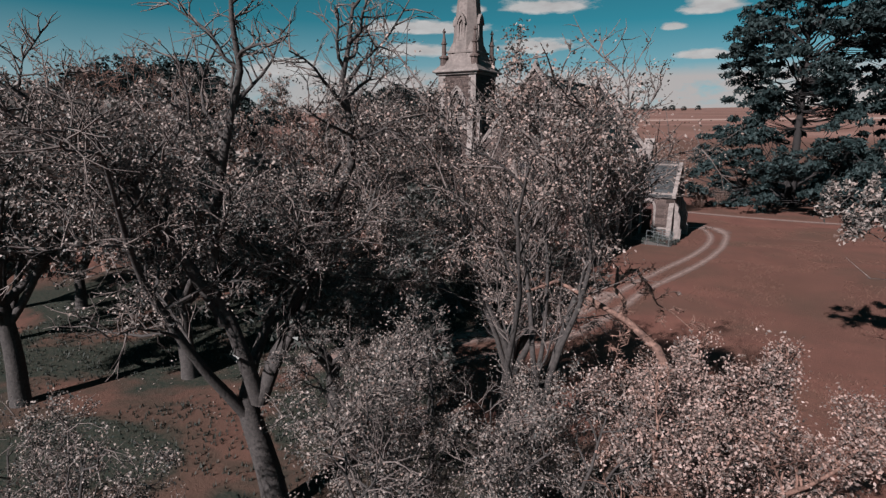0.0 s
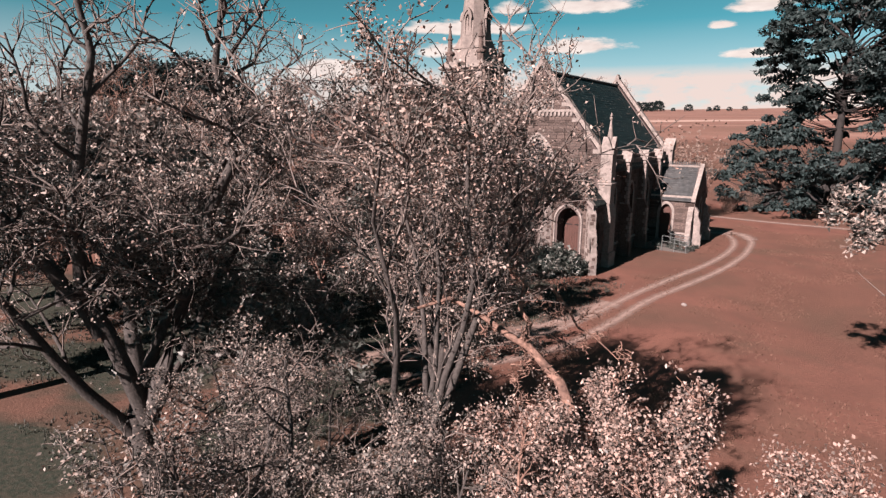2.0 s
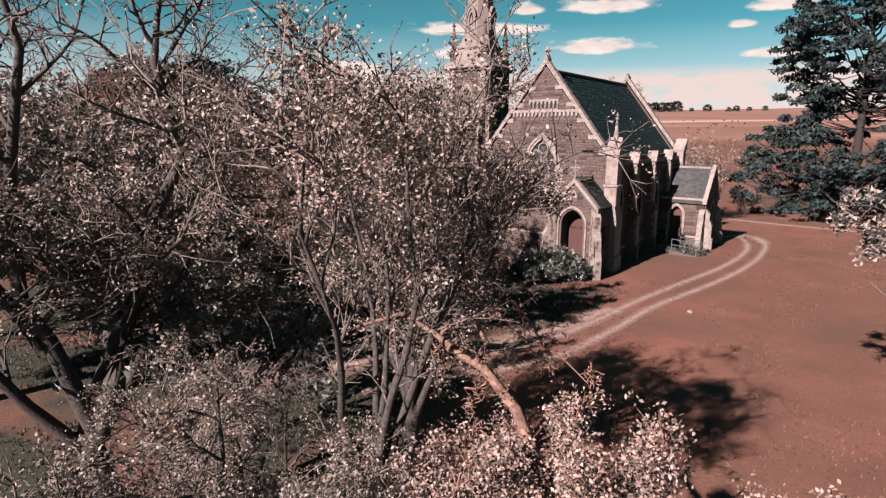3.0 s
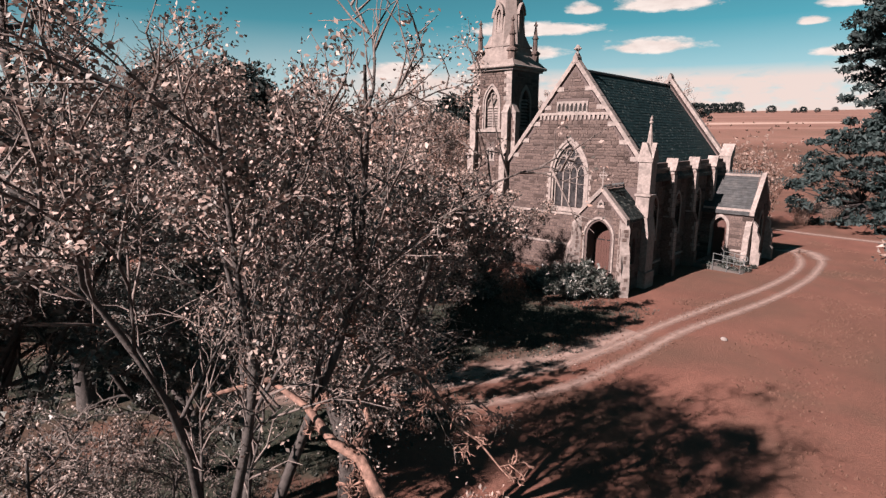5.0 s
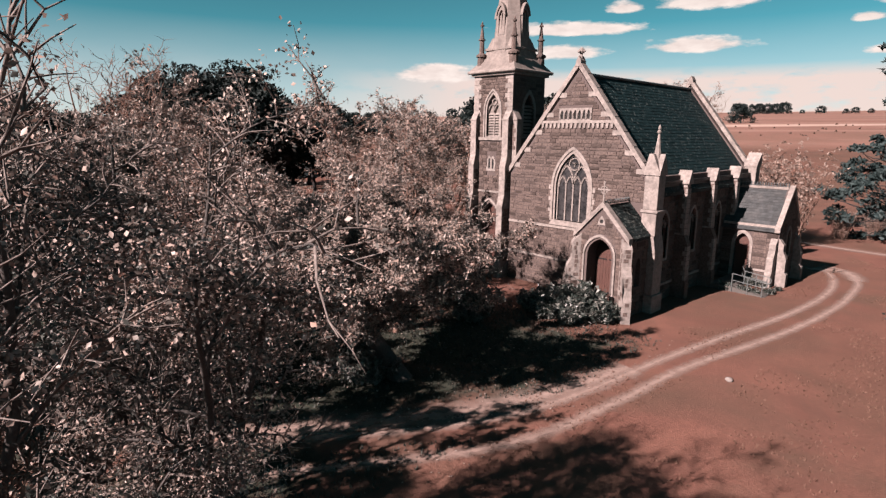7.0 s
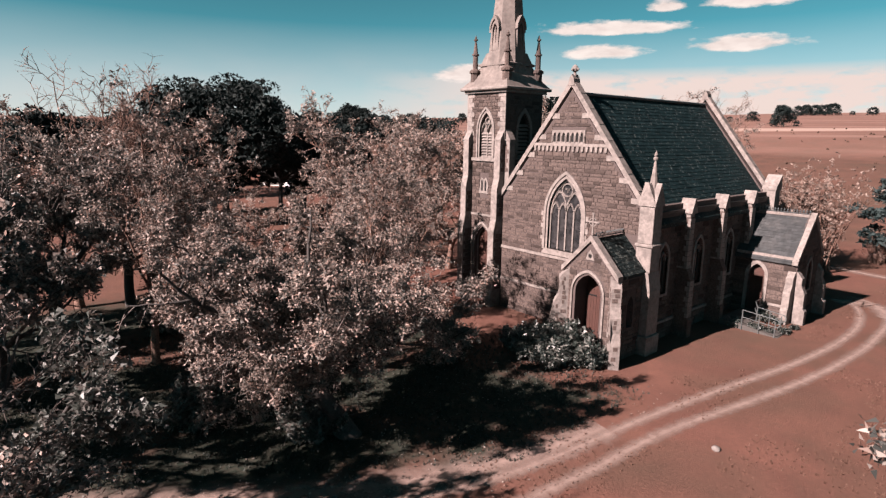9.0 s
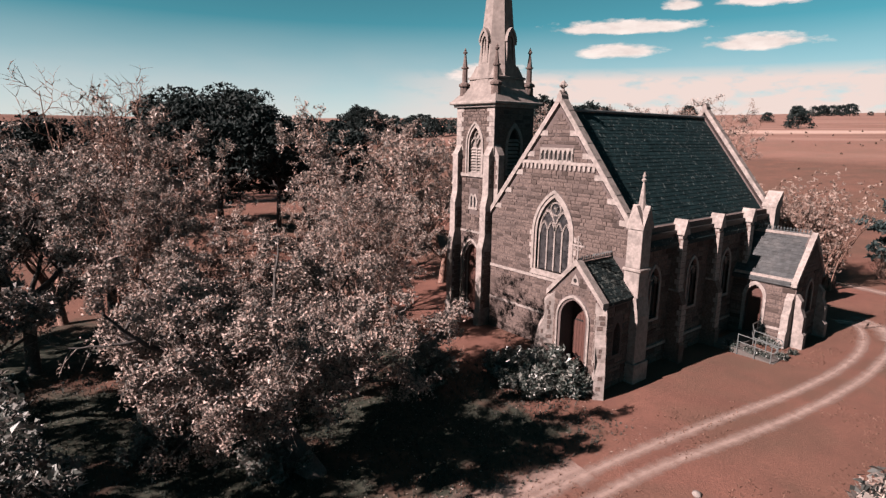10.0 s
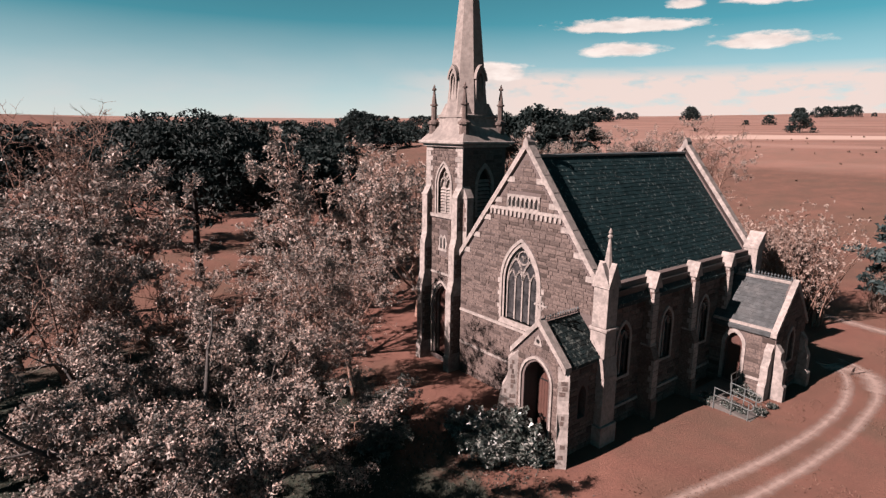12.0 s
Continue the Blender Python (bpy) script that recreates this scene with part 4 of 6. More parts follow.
# cornice, broach, corner pinnacles, spire
CX, CY = TC
bm = bmesh.new()
block(bm, (TX0 - 0.2, TY0 - 0.2, 13.55), (TX1 + 0.2, TY1 + 0.2, 13.72), 0.03)
block(bm, (TX0 - 0.42, TY0 - 0.42, 13.72), (TX1 + 0.42, TY1 + 0.42, 13.92), 0.05)
part("cornice", bm, DRESSED, tower, "projecting moulded cornice")
bm = bmesh.new()
HALF = (TX1 - TX0) / 2
old = None
for z, h in ((13.9, HALF + 0.34), (14.35, HALF - 0.05), (14.8, HALF - 0.35), (15.25, HALF - 0.52), (15.27, HALF - 0.42), (15.4, HALF - 0.42), (15.46, HALF - 0.55), (16.1, HALF - 0.78)):
    vs = [bm.verts.new((CX + sx * h, CY + sy * h, z)) for sx, sy in ((-1, -1), (1, -1), (1, 1), (-1, 1))]
    if old:
        for i in range(4):
            bm.faces.new((old[i], old[(i + 1) % 4], vs[(i + 1) % 4], vs[i]))
    else:
        bm.faces.new(list(reversed(vs)))
    old = vs
bm.faces.new(old)
part("broach", bm, SPIRE, tower, "sloping stone base of the spire")
bm = bmesh.new()
z, r0, tip = 14.6, 1.42, 27.6
rings = []
while z < tip - 0.3:
    r = r0 * (tip - z) / (tip - 14.6)
    rings.append((z, r))
    z += 0.5
rings.append((tip, 0.03))
stack(bm, (CX, CY), rings, 8, math.pi / 8)
spire = part("spire", bm, SPIRE, church, "tall octagonal stone spire")


def lucarne(out):
    o = Vector(out)
    side = Vector((-o.y, o.x, 0))
    s = Side(Vector((CX, CY, 0)) + o * 0.82, side, o)
    bm = bmesh.new()
    prism(bm, s, [arch(0, 0.66, 16.2, 17.45, 18.05, 6), arch(0, 0.4, 16.3, 17.4, 17.8, 6)], 0.34, -0.5)
    prism(bm, s, [arch(0, 0.84, 17.3, 17.45, 18.28, 6)[1:-1] + list(reversed(arch(0, 0.64, 17.3, 17.45, 18.05, 6)[1:-1]))], 0.42, 0.1)
    box = part("lucarne", bm, SPIRE, spire, "gabled spire window")
    bm = bmesh.new()
    prism(bm, s, [arch(0, 0.42, 16.3, 17.4, 17.8, 6)], 0.16, 0.1)
    part("opening", bm, IRON, spire)
    bm = bmesh.new()
    bar(bm, s, [(0, 16.3), (0, 17.6)], 0.06, 0.3, 0.15)
    part("mullion", bm, SPIRE, spire)


for out in ((0, -1, 0), (1, 0, 0), (-1, 0, 0), (0, 1, 0)):
    lucarne(out)


def pinnacle(x, y, base=13.9, tall=1.0):
    bm = bmesh.new()
    t = math.pi / 8
    stack(bm, (x, y), [(base, 0.32), (base + 0.95, 0.30), (base + 0.96, 0.40), (base + 1.08, 0.40), (base + 1.2, 0.22), (base + 1.24, 0.18), (base + 2.05 * tall, 0.17), (base + 2.06 * tall, 0.25), (base + 2.14 * tall, 0.25), (base + 2.16 * tall, 0.17),
                       (base + 2.95 * tall, 0.06), (base + 2.96 * tall, 0.13), (base + 3.05 * tall, 0.15), (base + 3.12 * tall, 0.05), (base + 3.16 * tall, 0.08), (base + 3.3 * tall, 0.01)], 8, t)
    part("pinnacle", bm, MASONRY, tower, "small dark octagonal corner pinnacle")


for sx in (-1, 1):
    for sy in (-1, 1):
        pinnacle(CX + sx * 1.42, CY + sy * 1.42)

# ---- porch ----
PX0, PX1, PY0 = -14.98, -11.95, 37.5
PM = (PX0 + PX1) / 2
PF = Side((0, PY0, 0), (1, 0, 0), (0, -1, 0))
PR = Side((PX1, 0, 0), (0, 1, 0), (1, 0, 0))
P_EAVE, P_APEX = 4.45, 6.05
bm = bmesh.new()
DOOR = (PM - 0.05, 1.5, 0.3, 3.25, 4.2)
prism(bm, PF, [[(PX0, -0.1), (PX1, -0.1), (PX1, P_EAVE), (PM, P_APEX), (PX0, P_EAVE)], arch(*DOOR, 8)], 0.0, -0.4)
prism(bm, PR, [rect(PY0 + 0.4, FY, -0.1, P_EAVE - 0.25), arch(38.9, 0.55, 1.6, 2.7, 3.25, 5)], 0.0, -0.35)
block(bm, (PX0, PY0 + 0.4, -0.1), (PX0 + 0.35, FY, P_EAVE - 0.25))
porch = part("porch", bm, MORTAR, church, "gabled bluestone porch with pale dressings")


def porch_spans(v0, v1):
    reach = (P_APEX - 0.25 - v1) / ((P_APEX - P_EAVE) / (PM - PX0))
    a, b = max(PX0 + 0.05, PM - reach), min(PX1 - 0.05, PM + reach)
    if b - a < 0.15:
        return []
    spans = [(a, b)]
    if v0 < 4.45:
        h = max(0.02, arch_half(v0, 2.05, 3.25, 4.45))
        spans = hole_span(spans, DOOR[0] - h, DOOR[0] + h)
    if v1 > 4.95 and v0 < 5.4:
        spans = hole_span(spans, PM - 0.25, PM + 0.22)
    return spans


lay(PF, courses(porch_spans, 0, 0, 0.0, P_APEX - 0.2, 0.22, rng, (0.25, 0.5)), porch, lambda *a: True, rng, 0.018, 0.025)
lay(PR, courses(lambda a, b: hole_span([(PY0 + 0.3, FY)], 38.5, 39.3) if b > 1.5 and a < 3.4 else [(PY0 + 0.3, FY)], 0, 0, 0.0, 4.1, 0.26, rng), porch, lambda *a: False, rng)
for k in range(4):
    bm = bmesh.new()
    w, t = 2.0 - 0.12 * k, 4.46 - 0.07 * k
    prism(bm, PF, [arch(DOOR[0], w, 0.3, 3.25, t, 8), arch(DOOR[0], w - (0.22 if k == 0 else 0.08), 0.3, 3.25, t - (0.14 if k == 0 else 0.05), 8)], 0.08 - 0.09 * k, -0.05 - 0.09 * k)
    part("arch_moulding", bm, DRESSED, porch, "pale moulded door arch" if k == 0 else "")
bm = bmesh.new()
prism(bm, PF, [rect(PX0 + 0.35, PX1 - 0.35, 0.0, 4.5), arch(*DOOR, 8)], -0.4, -1.05)
part("inner_reveal", bm, MORTAR, porch)
for sgn in (-1, 1):
    bm = bmesh.new()
    half = [p for p in arch(DOOR[0], 1.5, 0.3, 3.25, 4.2, 8)]
    leaf = [(u, v) for u, v in half if (u - DOOR[0]) * sgn >= -0.001]
    leaf = leaf + [(DOOR[0] + 0.004 * sgn, 0.3)] if sgn < 0 else [(DOOR[0] + 0.004 * sgn, 0.3)] + leaf
    prism(bm, PF, [leaf], -0.95, -1.0)
    for i in range(4):
        u = DOOR[0] + sgn * (0.1 + 0.17 * i)
        prism(bm, PF, [rect(u - 0.006, u + 0.006, 0.35, 3.3)], -0.935, -0.955)
    dleaf = part("door_leaf", bm, DOOR_WOOD, porch, "dark red-brown boarded door leaf")
    for v in (1.0, 2.9):
        bm = bmesh.new()
        prism(bm, PF, [rect(min(DOOR[0] + sgn * 0.08, DOOR[0] + sgn * 0.7), max(DOOR[0] + sgn * 0.08, DOOR[0] + sgn * 0.7), v, v + 0.07)], -0.93, -0.95)
        part("hinge_strap", bm, IRON, dleaf)
bm = bmesh.new()
prism(bm, PF, [[(PM - 0.26, 4.98), (PM + 0.22, 4.98), (PM + 0.16, 5.25), (PM - 0.02, 5.5), (PM - 0.2, 5.25)], circle(PM - 0.02, 5.18, 0.11, 8)[:-1]], 0.05, -0.02)
part("trefoil_surround", bm, DRESSED, porch, "pale trefoil opening in the gable")
bm = bmesh.new()
prism(bm, PF, [circle(PM - 0.02, 5.18, 0.12, 8)[:-1]], 0.012, 0.0)
part("dark_backing", bm, IRON, porch)
bm = bmesh.new()
ps = (P_APEX - P_EAVE) / (PM - PX0)
ss = Side((0, PY0 - 0.12, 0), (1, 0, 0), (0, 1, 0))
for sgn in (-1, 1):
    e = PM + sgn * 1.68
    prism(bm, ss, [[(PM, P_APEX - 0.12), (e, P_APEX - 0.12 - ps * 1.68), (e, P_APEX + 0.16 - ps * 1.68), (PM, P_APEX + 0.2)]], 0.0, 0.42)
part("porch_coping", bm, DRESSED, porch, "pale gable coping")
# porch roof
bm = bmesh.new()
prunn = 1.6
plow = P_APEX - 0.02 - ps * prunn
prism(bm, Side((0, PY0 + 0.3, 0), (1, 0, 0), (0, 1, 0)), [[(PM - prunn, plow), (PM - prunn, plow - 0.14), (PM, P_APEX - 0.16), (PM + prunn, plow - 0.14), (PM + prunn, plow), (PM, P_APEX - 0.02)]], 0.0, FY - PY0 - 0.3)
proof = part("porch_roof", bm, SLATE, porch, "small slate roof blotched with lichen")
k = math.hypot(prunn, ps * prunn)
for sgn in (-1, 1):
    slates((PM + sgn * prunn, PY0 + 0.3, plow), (0, 1, 0), (-sgn * prunn / k, 0, ps * prunn / k), FY - PY0 - 0.3, k, proof, SLATE_LICHEN, rng, 0.26, 0.2)


def cresting(a, b, parent):
    """Iron ridge cresting: a rail with small spear heads."""
    a, b = Vector(a), Vector(b)
    bm = bmesh.new()
    rod(bm, a + Vector((0, 0, 0.06)), b + Vector((0, 0, 0.06)), 0.02, 5)
    count = int((b - a).length / 0.17)
    for i in range(count + 1):
        p = a + (b - a) * (i / count)
        bmesh.ops.create_cone(bm, cap_ends=True, segments=4, radius1=0.035, radius2=0.02, depth=0.16, matrix=Matrix.Translation(p + Vector((0, 0, 0.12))))
        bmesh.ops.create_cone(bm, cap_ends=True, segments=4, radius1=0.06, radius2=0.0, depth=0.12, matrix=Matrix.Translation(p + Vector((0, 0, 0.25))))
    part("ridge_cresting", bm, LEAD, parent, "row of small cresting points along the ridge")


cresting((PM, PY0 + 0.35, P_APEX), (PM, FY - 0.1, P_APEX), porch)
bm = bmesh.new()
rod(bm, (PM, PY0, P_APEX + 0.1), (PM, PY0, P_APEX + 1.25), 0.05, 6)
rod(bm, (PM - 0.3, PY0, P_APEX + 0.82), (PM + 0.3, PY0, P_APEX + 0.82), 0.05, 6)
bar(bm, Side((0, PY0 - 0.03, 0), (1, 0, 0), (0, 1, 0)), circle(PM, P_APEX + 0.82, 0.2, 12), 0.05, 0.0, 0.06)
for d in ((0.32, 0.82), (-0.32, 0.82), (0, 1.22)):
    bmesh.ops.create_icosphere(bm, subdivisions=1, radius=0.075, matrix=Matrix.Translation((PM + d[0], PY0, P_APEX + d[1])))
part("gable_cross", bm, DRESSED, porch, "pale wheel cross on the porch gable")


def porch_buttress(cx, cy, turn):
    """A diagonal stepped buttress of alternating pale and dark blocks."""
    o = Vector((math.cos(turn), math.sin(turn), 0))
    side = Vector((-o.y, o.x, 0))
    s = Side(Vector((cx, cy, 0)) - side * 0.24, o, side)
    bm = bmesh.new()
    prism(bm, s, [[(-0.3, -0.1), (0.72, -0.1), (0.72, 1.2), (0.5, 1.75), (0.5, 2.5), (0.26, 3.0), (0.26, 3.9), (-0.3, 4.5)]], 0.0, 0.48)
    shaft = part("porch_buttress", bm, DRESSED, porch, "diagonal porch buttress of pale and dark stone")
    for i in range(15):
        z = 0.2 + 0.25 * i
        reach = 0.2 if z > 2.75 else 0.44 if z > 1.5 else 0.66
        for d, f in ((0.0, -1), (0.48, 1)):
            a = rng.uniform(-0.12, 0.02)
            b = a + rng.uniform(0.2, 0.85) * reach
            if rng.random() < 0.2:
                a, b = b - 0.05, reach - 0.03
            bm = bmesh.new()
            prism(bm, Side(Vector((cx, cy, 0)) - side * (0.24 - d), o, side * f), [rect(a, b, z, z + rng.uniform(0.17, 0.23))], 0.018, -0.02)
            part("dark_block", bm, MASONRY, shaft)
        if rng.random() < 0.55:
            bm = bmesh.new()
            w = rng.uniform(0.06, 0.14)
            u = rng.uniform(-0.1, 0.1)
            prism(bm, Side(Vector((cx, cy, 0)) + o * (0.26 if z > 2.95 else 0.5 if 1.75 < z < 2.3 else 0.72 if z < 1.0 else 0.1), side, o), [rect(u - w, u + w, z, z + 0.2)], 0.012, -0.02)
            part("dark_block", bm, MASONRY, shaft)


porch_buttress(PX1, PY0, -math.pi / 4)
porch_buttress(PX0, PY0, -3 * math.pi / 4)
bm = bmesh.new()
for i in range(3):
    block(bm, (PM - 1.1 - 0.1 * i, PY0 - 0.5 - 0.32 * i, -0.1), (PM + 1.0 + 0.1 * i, PY0 - 0.3, 0.3 - 0.1 * i), 0.015)
part("porch_step", bm, CONCRETE, porch, "low worn stone steps")

# ---- vestry ----
VX, VY0, VY1 = -8.75, 51.6, 55.6
VM, V_EAVE, V_APEX = (VY0 + VY1) / 2, 4.0, 6.35
VF = Side((0, VY0, 0), (1, 0, 0), (0, -1, 0))
VE = Side((VX, 0, 0), (0, 1, 0), (1, 0, 0))
bm = bmesh.new()
VDOOR = (-10.95, 0.95, 0.3, 2.6, 3.3)
prism(bm, VF, [rect(NAVE_R, VX, -0.1, V_EAVE), arch(*VDOOR, 6)], 0.0, -0.4)
prism(bm, VE, [[(VY0 + 0.4, -0.1), (VY1, -0.1), (VY1, V_EAVE), (VM, V_APEX), (VY0 + 0.4, V_EAVE + 0.4)], arch(VM, 0.8, 1.8, 3.0, 3.7, 6)], 0.0, -0.4)
block(bm, (NAVE_R, VY1 - 0.4, -0.1), (VX - 0.4, VY1, V_EAVE))
vestry = part("vestry", bm, MORTAR, church, "low gabled vestry of bluestone")


def vestry_spans(v0, v1):
    spans = [(NAVE_R + 0.05, VX - 0.05)]
    if v0 < 3.6:
        h = max(0.02, arch_half(v0, 1.35, 2.6, 3.55))
        spans = hole_span(spans, VDOOR[0] - h, VDOOR[0] + h)
    return spans


lay(VF, courses(vestry_spans, 0, 0, 0.0, 3.85, 0.27, rng), vestry, lambda *a: True, rng)
lay(VE, courses(lambda a, b: hole_span([(VY0 + 0.2 + max(0, b - 4.0) * 0.86, VY1 - 0.2 - max(0, b - 4.0) * 0.86)], VM - 0.6, VM + 0.6) if b > 1.7 and a < 3.9 else [(VY0 + 0.2 + max(0, b - 4.0) * 0.86, VY1 - 0.2 - max(0, b - 4.0) * 0.86)], 0, 0, 0.0, 5.8, 0.27, rng), vestry, lambda *a: False, rng)
bm = bmesh.new()
prism(bm, VF, [arch(VDOOR[0], 1.35, 0.3, 2.6, 3.55, 6), arch(VDOOR[0], 0.95, 0.3, 2.6, 3.3, 6)], 0.06, -0.1)
vdoor = part("vestry_door", bm, DRESSED, church, "small pointed side door in a pale surround")
bm = bmesh.new()
prism(bm, VF, [arch(*VDOOR, 6)], -0.3, -0.36)
part("door_leaf", bm, DOOR_WOOD, vdoor, "dark timber door leaf")
bm = bmesh.new()
prism(bm, VF, [rect(NAVE_R + 0.1, VX + 0.05, 3.86, 4.02)], 0.1, -0.02)
part("string_course", bm, DRESSED, vestry, "pale eaves course")
bm = bmesh.new()
prism(bm, VF, [rect(-10.2, VX + 0.02, 0.85, 1.0)], 0.1, -0.02)
part("string_course", bm, DRESSED, vestry, "pale eaves course")
bm = bmesh.new()
vs_ = (V_APEX - V_EAVE) / (VM - VY0)
vrun = VM - VY0 + 0.18
vlow = V_APEX - 0.05 - vs_ * vrun
prism(bm, Side((NAVE_R - 1.3, VM, 0), (0, 1, 0), (1, 0, 0)), [[(-vrun, vlow), (-vrun, vlow - 0.15), (0, V_APEX - 0.2), (vrun, vlow - 0.15), (vrun, vlow), (0, V_APEX - 0.05)]], 0.0, VX - NAVE_R + 1.3 - 0.3)
vroof = part("vestry_roof", bm, SLATE_PALE, vestry, "weathered grey slate vestry roof")
k = math.hypot(vrun, vs_ * vrun)
slates((NAVE_R - 0.1, VM - vrun, vlow), (1, 0, 0), (0, vrun / k, vs_ * vrun / k), VX - NAVE_R - 0.2, k, vroof, SLATE_PALE, rng, 0.3, 0.22)
bm = bmesh.new()
block(bm, (NAVE_R + 0.2, VM - 0.12, V_APEX - 0.12), (VX - 0.3, VM + 0.12, V_APEX + 0.06), 0.03)
part("ridge_capping", bm, DRESSED, vroof, "pale ridge capping")
cresting((NAVE_R + 0.2, VM, V_APEX + 0.05), (VX - 0.35, VM, V_APEX + 0.05), vestry)
bm = bmesh.new()
sv = Side((VX - 0.32, VM, 0), (0, 1, 0), (1, 0, 0))
for sgn in (-1, 1):
    e = sgn * 2.22
    prism(bm, sv, [[(0, V_APEX - 0.15), (e, V_APEX - 0.15 - vs_ * 2.22), (e, V_APEX + 0.1 - vs_ * 2.22), (0, V_APEX + 0.22)]], 0.06, 0.38)
part("vestry_coping", bm, DRESSED, vestry, "pale gable coping")
bm = bmesh.new()
prism(bm, VE, [arch(VM, 1.05, 1.7, 3.0, 3.9, 6), arch(VM, 0.8, 1.8, 3.0, 3.7, 6)], 0.06, -0.05)
vwin = part("vestry_window", bm, DRESSED, church, "pointed vestry window in shade")
bm = bmesh.new()
prism(bm, VE, [arch(VM, 0.8, 1.8, 3.0, 3.7, 6)], -0.2, -0.22)
part("glass", bm, GLASS, vwin)


def vestry_buttress(x, y, out):
    o = Vector(out)
    side = Vector((-o.y, o.x, 0))
    s = Side(Vector((x, y, 0)) - side * 0.2, o, side)
    bm = bmesh.new()
    prism(bm, s, [[(-0.1, -0.1), (0.66, -0.1), (0.66, 0.85), (0.54, 1.0), (0.54, 1.9), (0.32, 2.4), (0.32, 2.8), (-0.1, 3.35)]], 0.0, 0.4)
    part("vestry_buttress", bm, DRESSED, vestry, "stepped pale vestry buttress")


vestry_buttress(VX - 0.24, VY0, (0, -1, 0))
vestry_buttress(VX, VY0 + 0.24, (1, 0, 0))
vestry_buttress(VX, VY1 - 0.35, (1, 0, 0))

# ---- ramp with handrails by the vestry door ----
ramp = empty("handrail_ramp", (-10.2, 50.3, 0))
tagged(ramp, "short access ramp with looped galvanised handrails", "ramp")


def sub(name, bm, material, label=""):
    ob = part(name, bm, material, None, label)
    ob.parent = ramp
    ob.matrix_parent_inverse = Matrix.Translation((10.2, -50.3, 0))
    return ob


bm = bmesh.new()
prism(bm, Side((0, 48.05, 0), (1, 0, 0), (0, 1, 0)), [[(-11.6, -0.1), (-8.2, -0.1), (-8.2, 0.02), (-10.1, 0.3), (-11.6, 0.3)]], 0.0, 1.2)
block(bm, (-11.6, 49.25, -0.1), (-10.3, VY0, 0.3), 0.02)
sub("ramp_slab", bm, CONCRETE, "grey concrete ramp")
for y, x0, x1 in ((48.0, -10.15, -8.25), (49.3, -9.85, -8.4)):
    for dz in (0.98, 0.56):
        bm = bmesh.new()
        rod(bm, (x0, y, 0.22 + dz), (x1, y, 0.06 + dz), 0.024)
        sub("rail", bm, STEEL, "galvanised rail")
    bm = bmesh.new()
    rod(bm, (x1, y, 1.04), (x1 + 0.14, y, 0.92), 0.032)
    rod(bm, (x1 + 0.14, y, 0.92), (x1 + 0.14, y, 0.74), 0.032)
    rod(bm, (x1 + 0.14, y, 0.74), (x1, y, 0.62), 0.032)
    sub("rail_loop", bm, STEEL)
    for x, z0 in ((x0 + 0.02, 0.2), ((x0 + x1) / 2, 0.1), (x1 - 0.1, -0.05)):
        bm = bmesh.new()
        rod(bm, (x, y, z0 - 0.2), (x, y, z0 + 1.0), 0.03)
        sub("post", bm, STEEL)
for dz in (0.98, 0.56):
    bm = bmesh.new()
    rod(bm, (-9.85, 49.3, 0.22 + dz), (-10.3, 50.2, 0.3 + dz), 0.03)
    rod(bm, (-10.3, 50.2, 0.3 + dz), (-10.3, 51.3, 0.3 + dz), 0.03)
    sub("rail", bm, STEEL)
bm = bmesh.new()
rod(bm, (-10.3, 50.9, 0.1), (-10.3, 50.9, 1.28), 0.03)
sub("post", bm, STEEL)

# ---- trees ----
def frame_of(d):
    a = Vector((0, 0, 1)) if abs(d.z) < 0.9 else Vector((1, 0, 0))
    u = d.cross(a).normalized()
    return u, d.cross(u).normalized()


class Wood:
    """Tapered limbs, gathered into one mesh."""

    def __init__(self):
        self.verts, self.faces = [], []

    def limb(self, pts, r0, r1, sides):
        old, count = None, len(pts)
        for i, p in enumerate(pts):
            d = (pts[min(i + 1, count - 1)] - pts[max(i - 1, 0)]).normalized()
            u, w = frame_of(d)
            r = r0 + (r1 - r0) * (i / (count - 1)) ** 0.8
            start = len(self.verts)
            for k in range(sides):
                a = 2 * math.pi * k / sides
                self.verts.append(p + u * (r * math.cos(a)) + w * (r * math.sin(a)))
            if old is not None:
                for k in range(sides):
                    j = (k + 1) % sides
                    self.faces.append((old + k, old + j, start + j, start + k))
            old = start


def grow(rng, start, way, length, bend, lift, steps):
    """A wandering line: lift pulls it up (or, below 0, down) as it goes."""
    pts, p, d = [start.copy()], start.copy(), way.normalized()
    for i in range(steps):
        d = (d + Vector((rng.gauss(0, bend), rng.gauss(0, bend), rng.gauss(0, bend * 0.7) + lift))).normalized()
        p = p + d * (length / steps)
        pts.append(p.copy())
    return pts


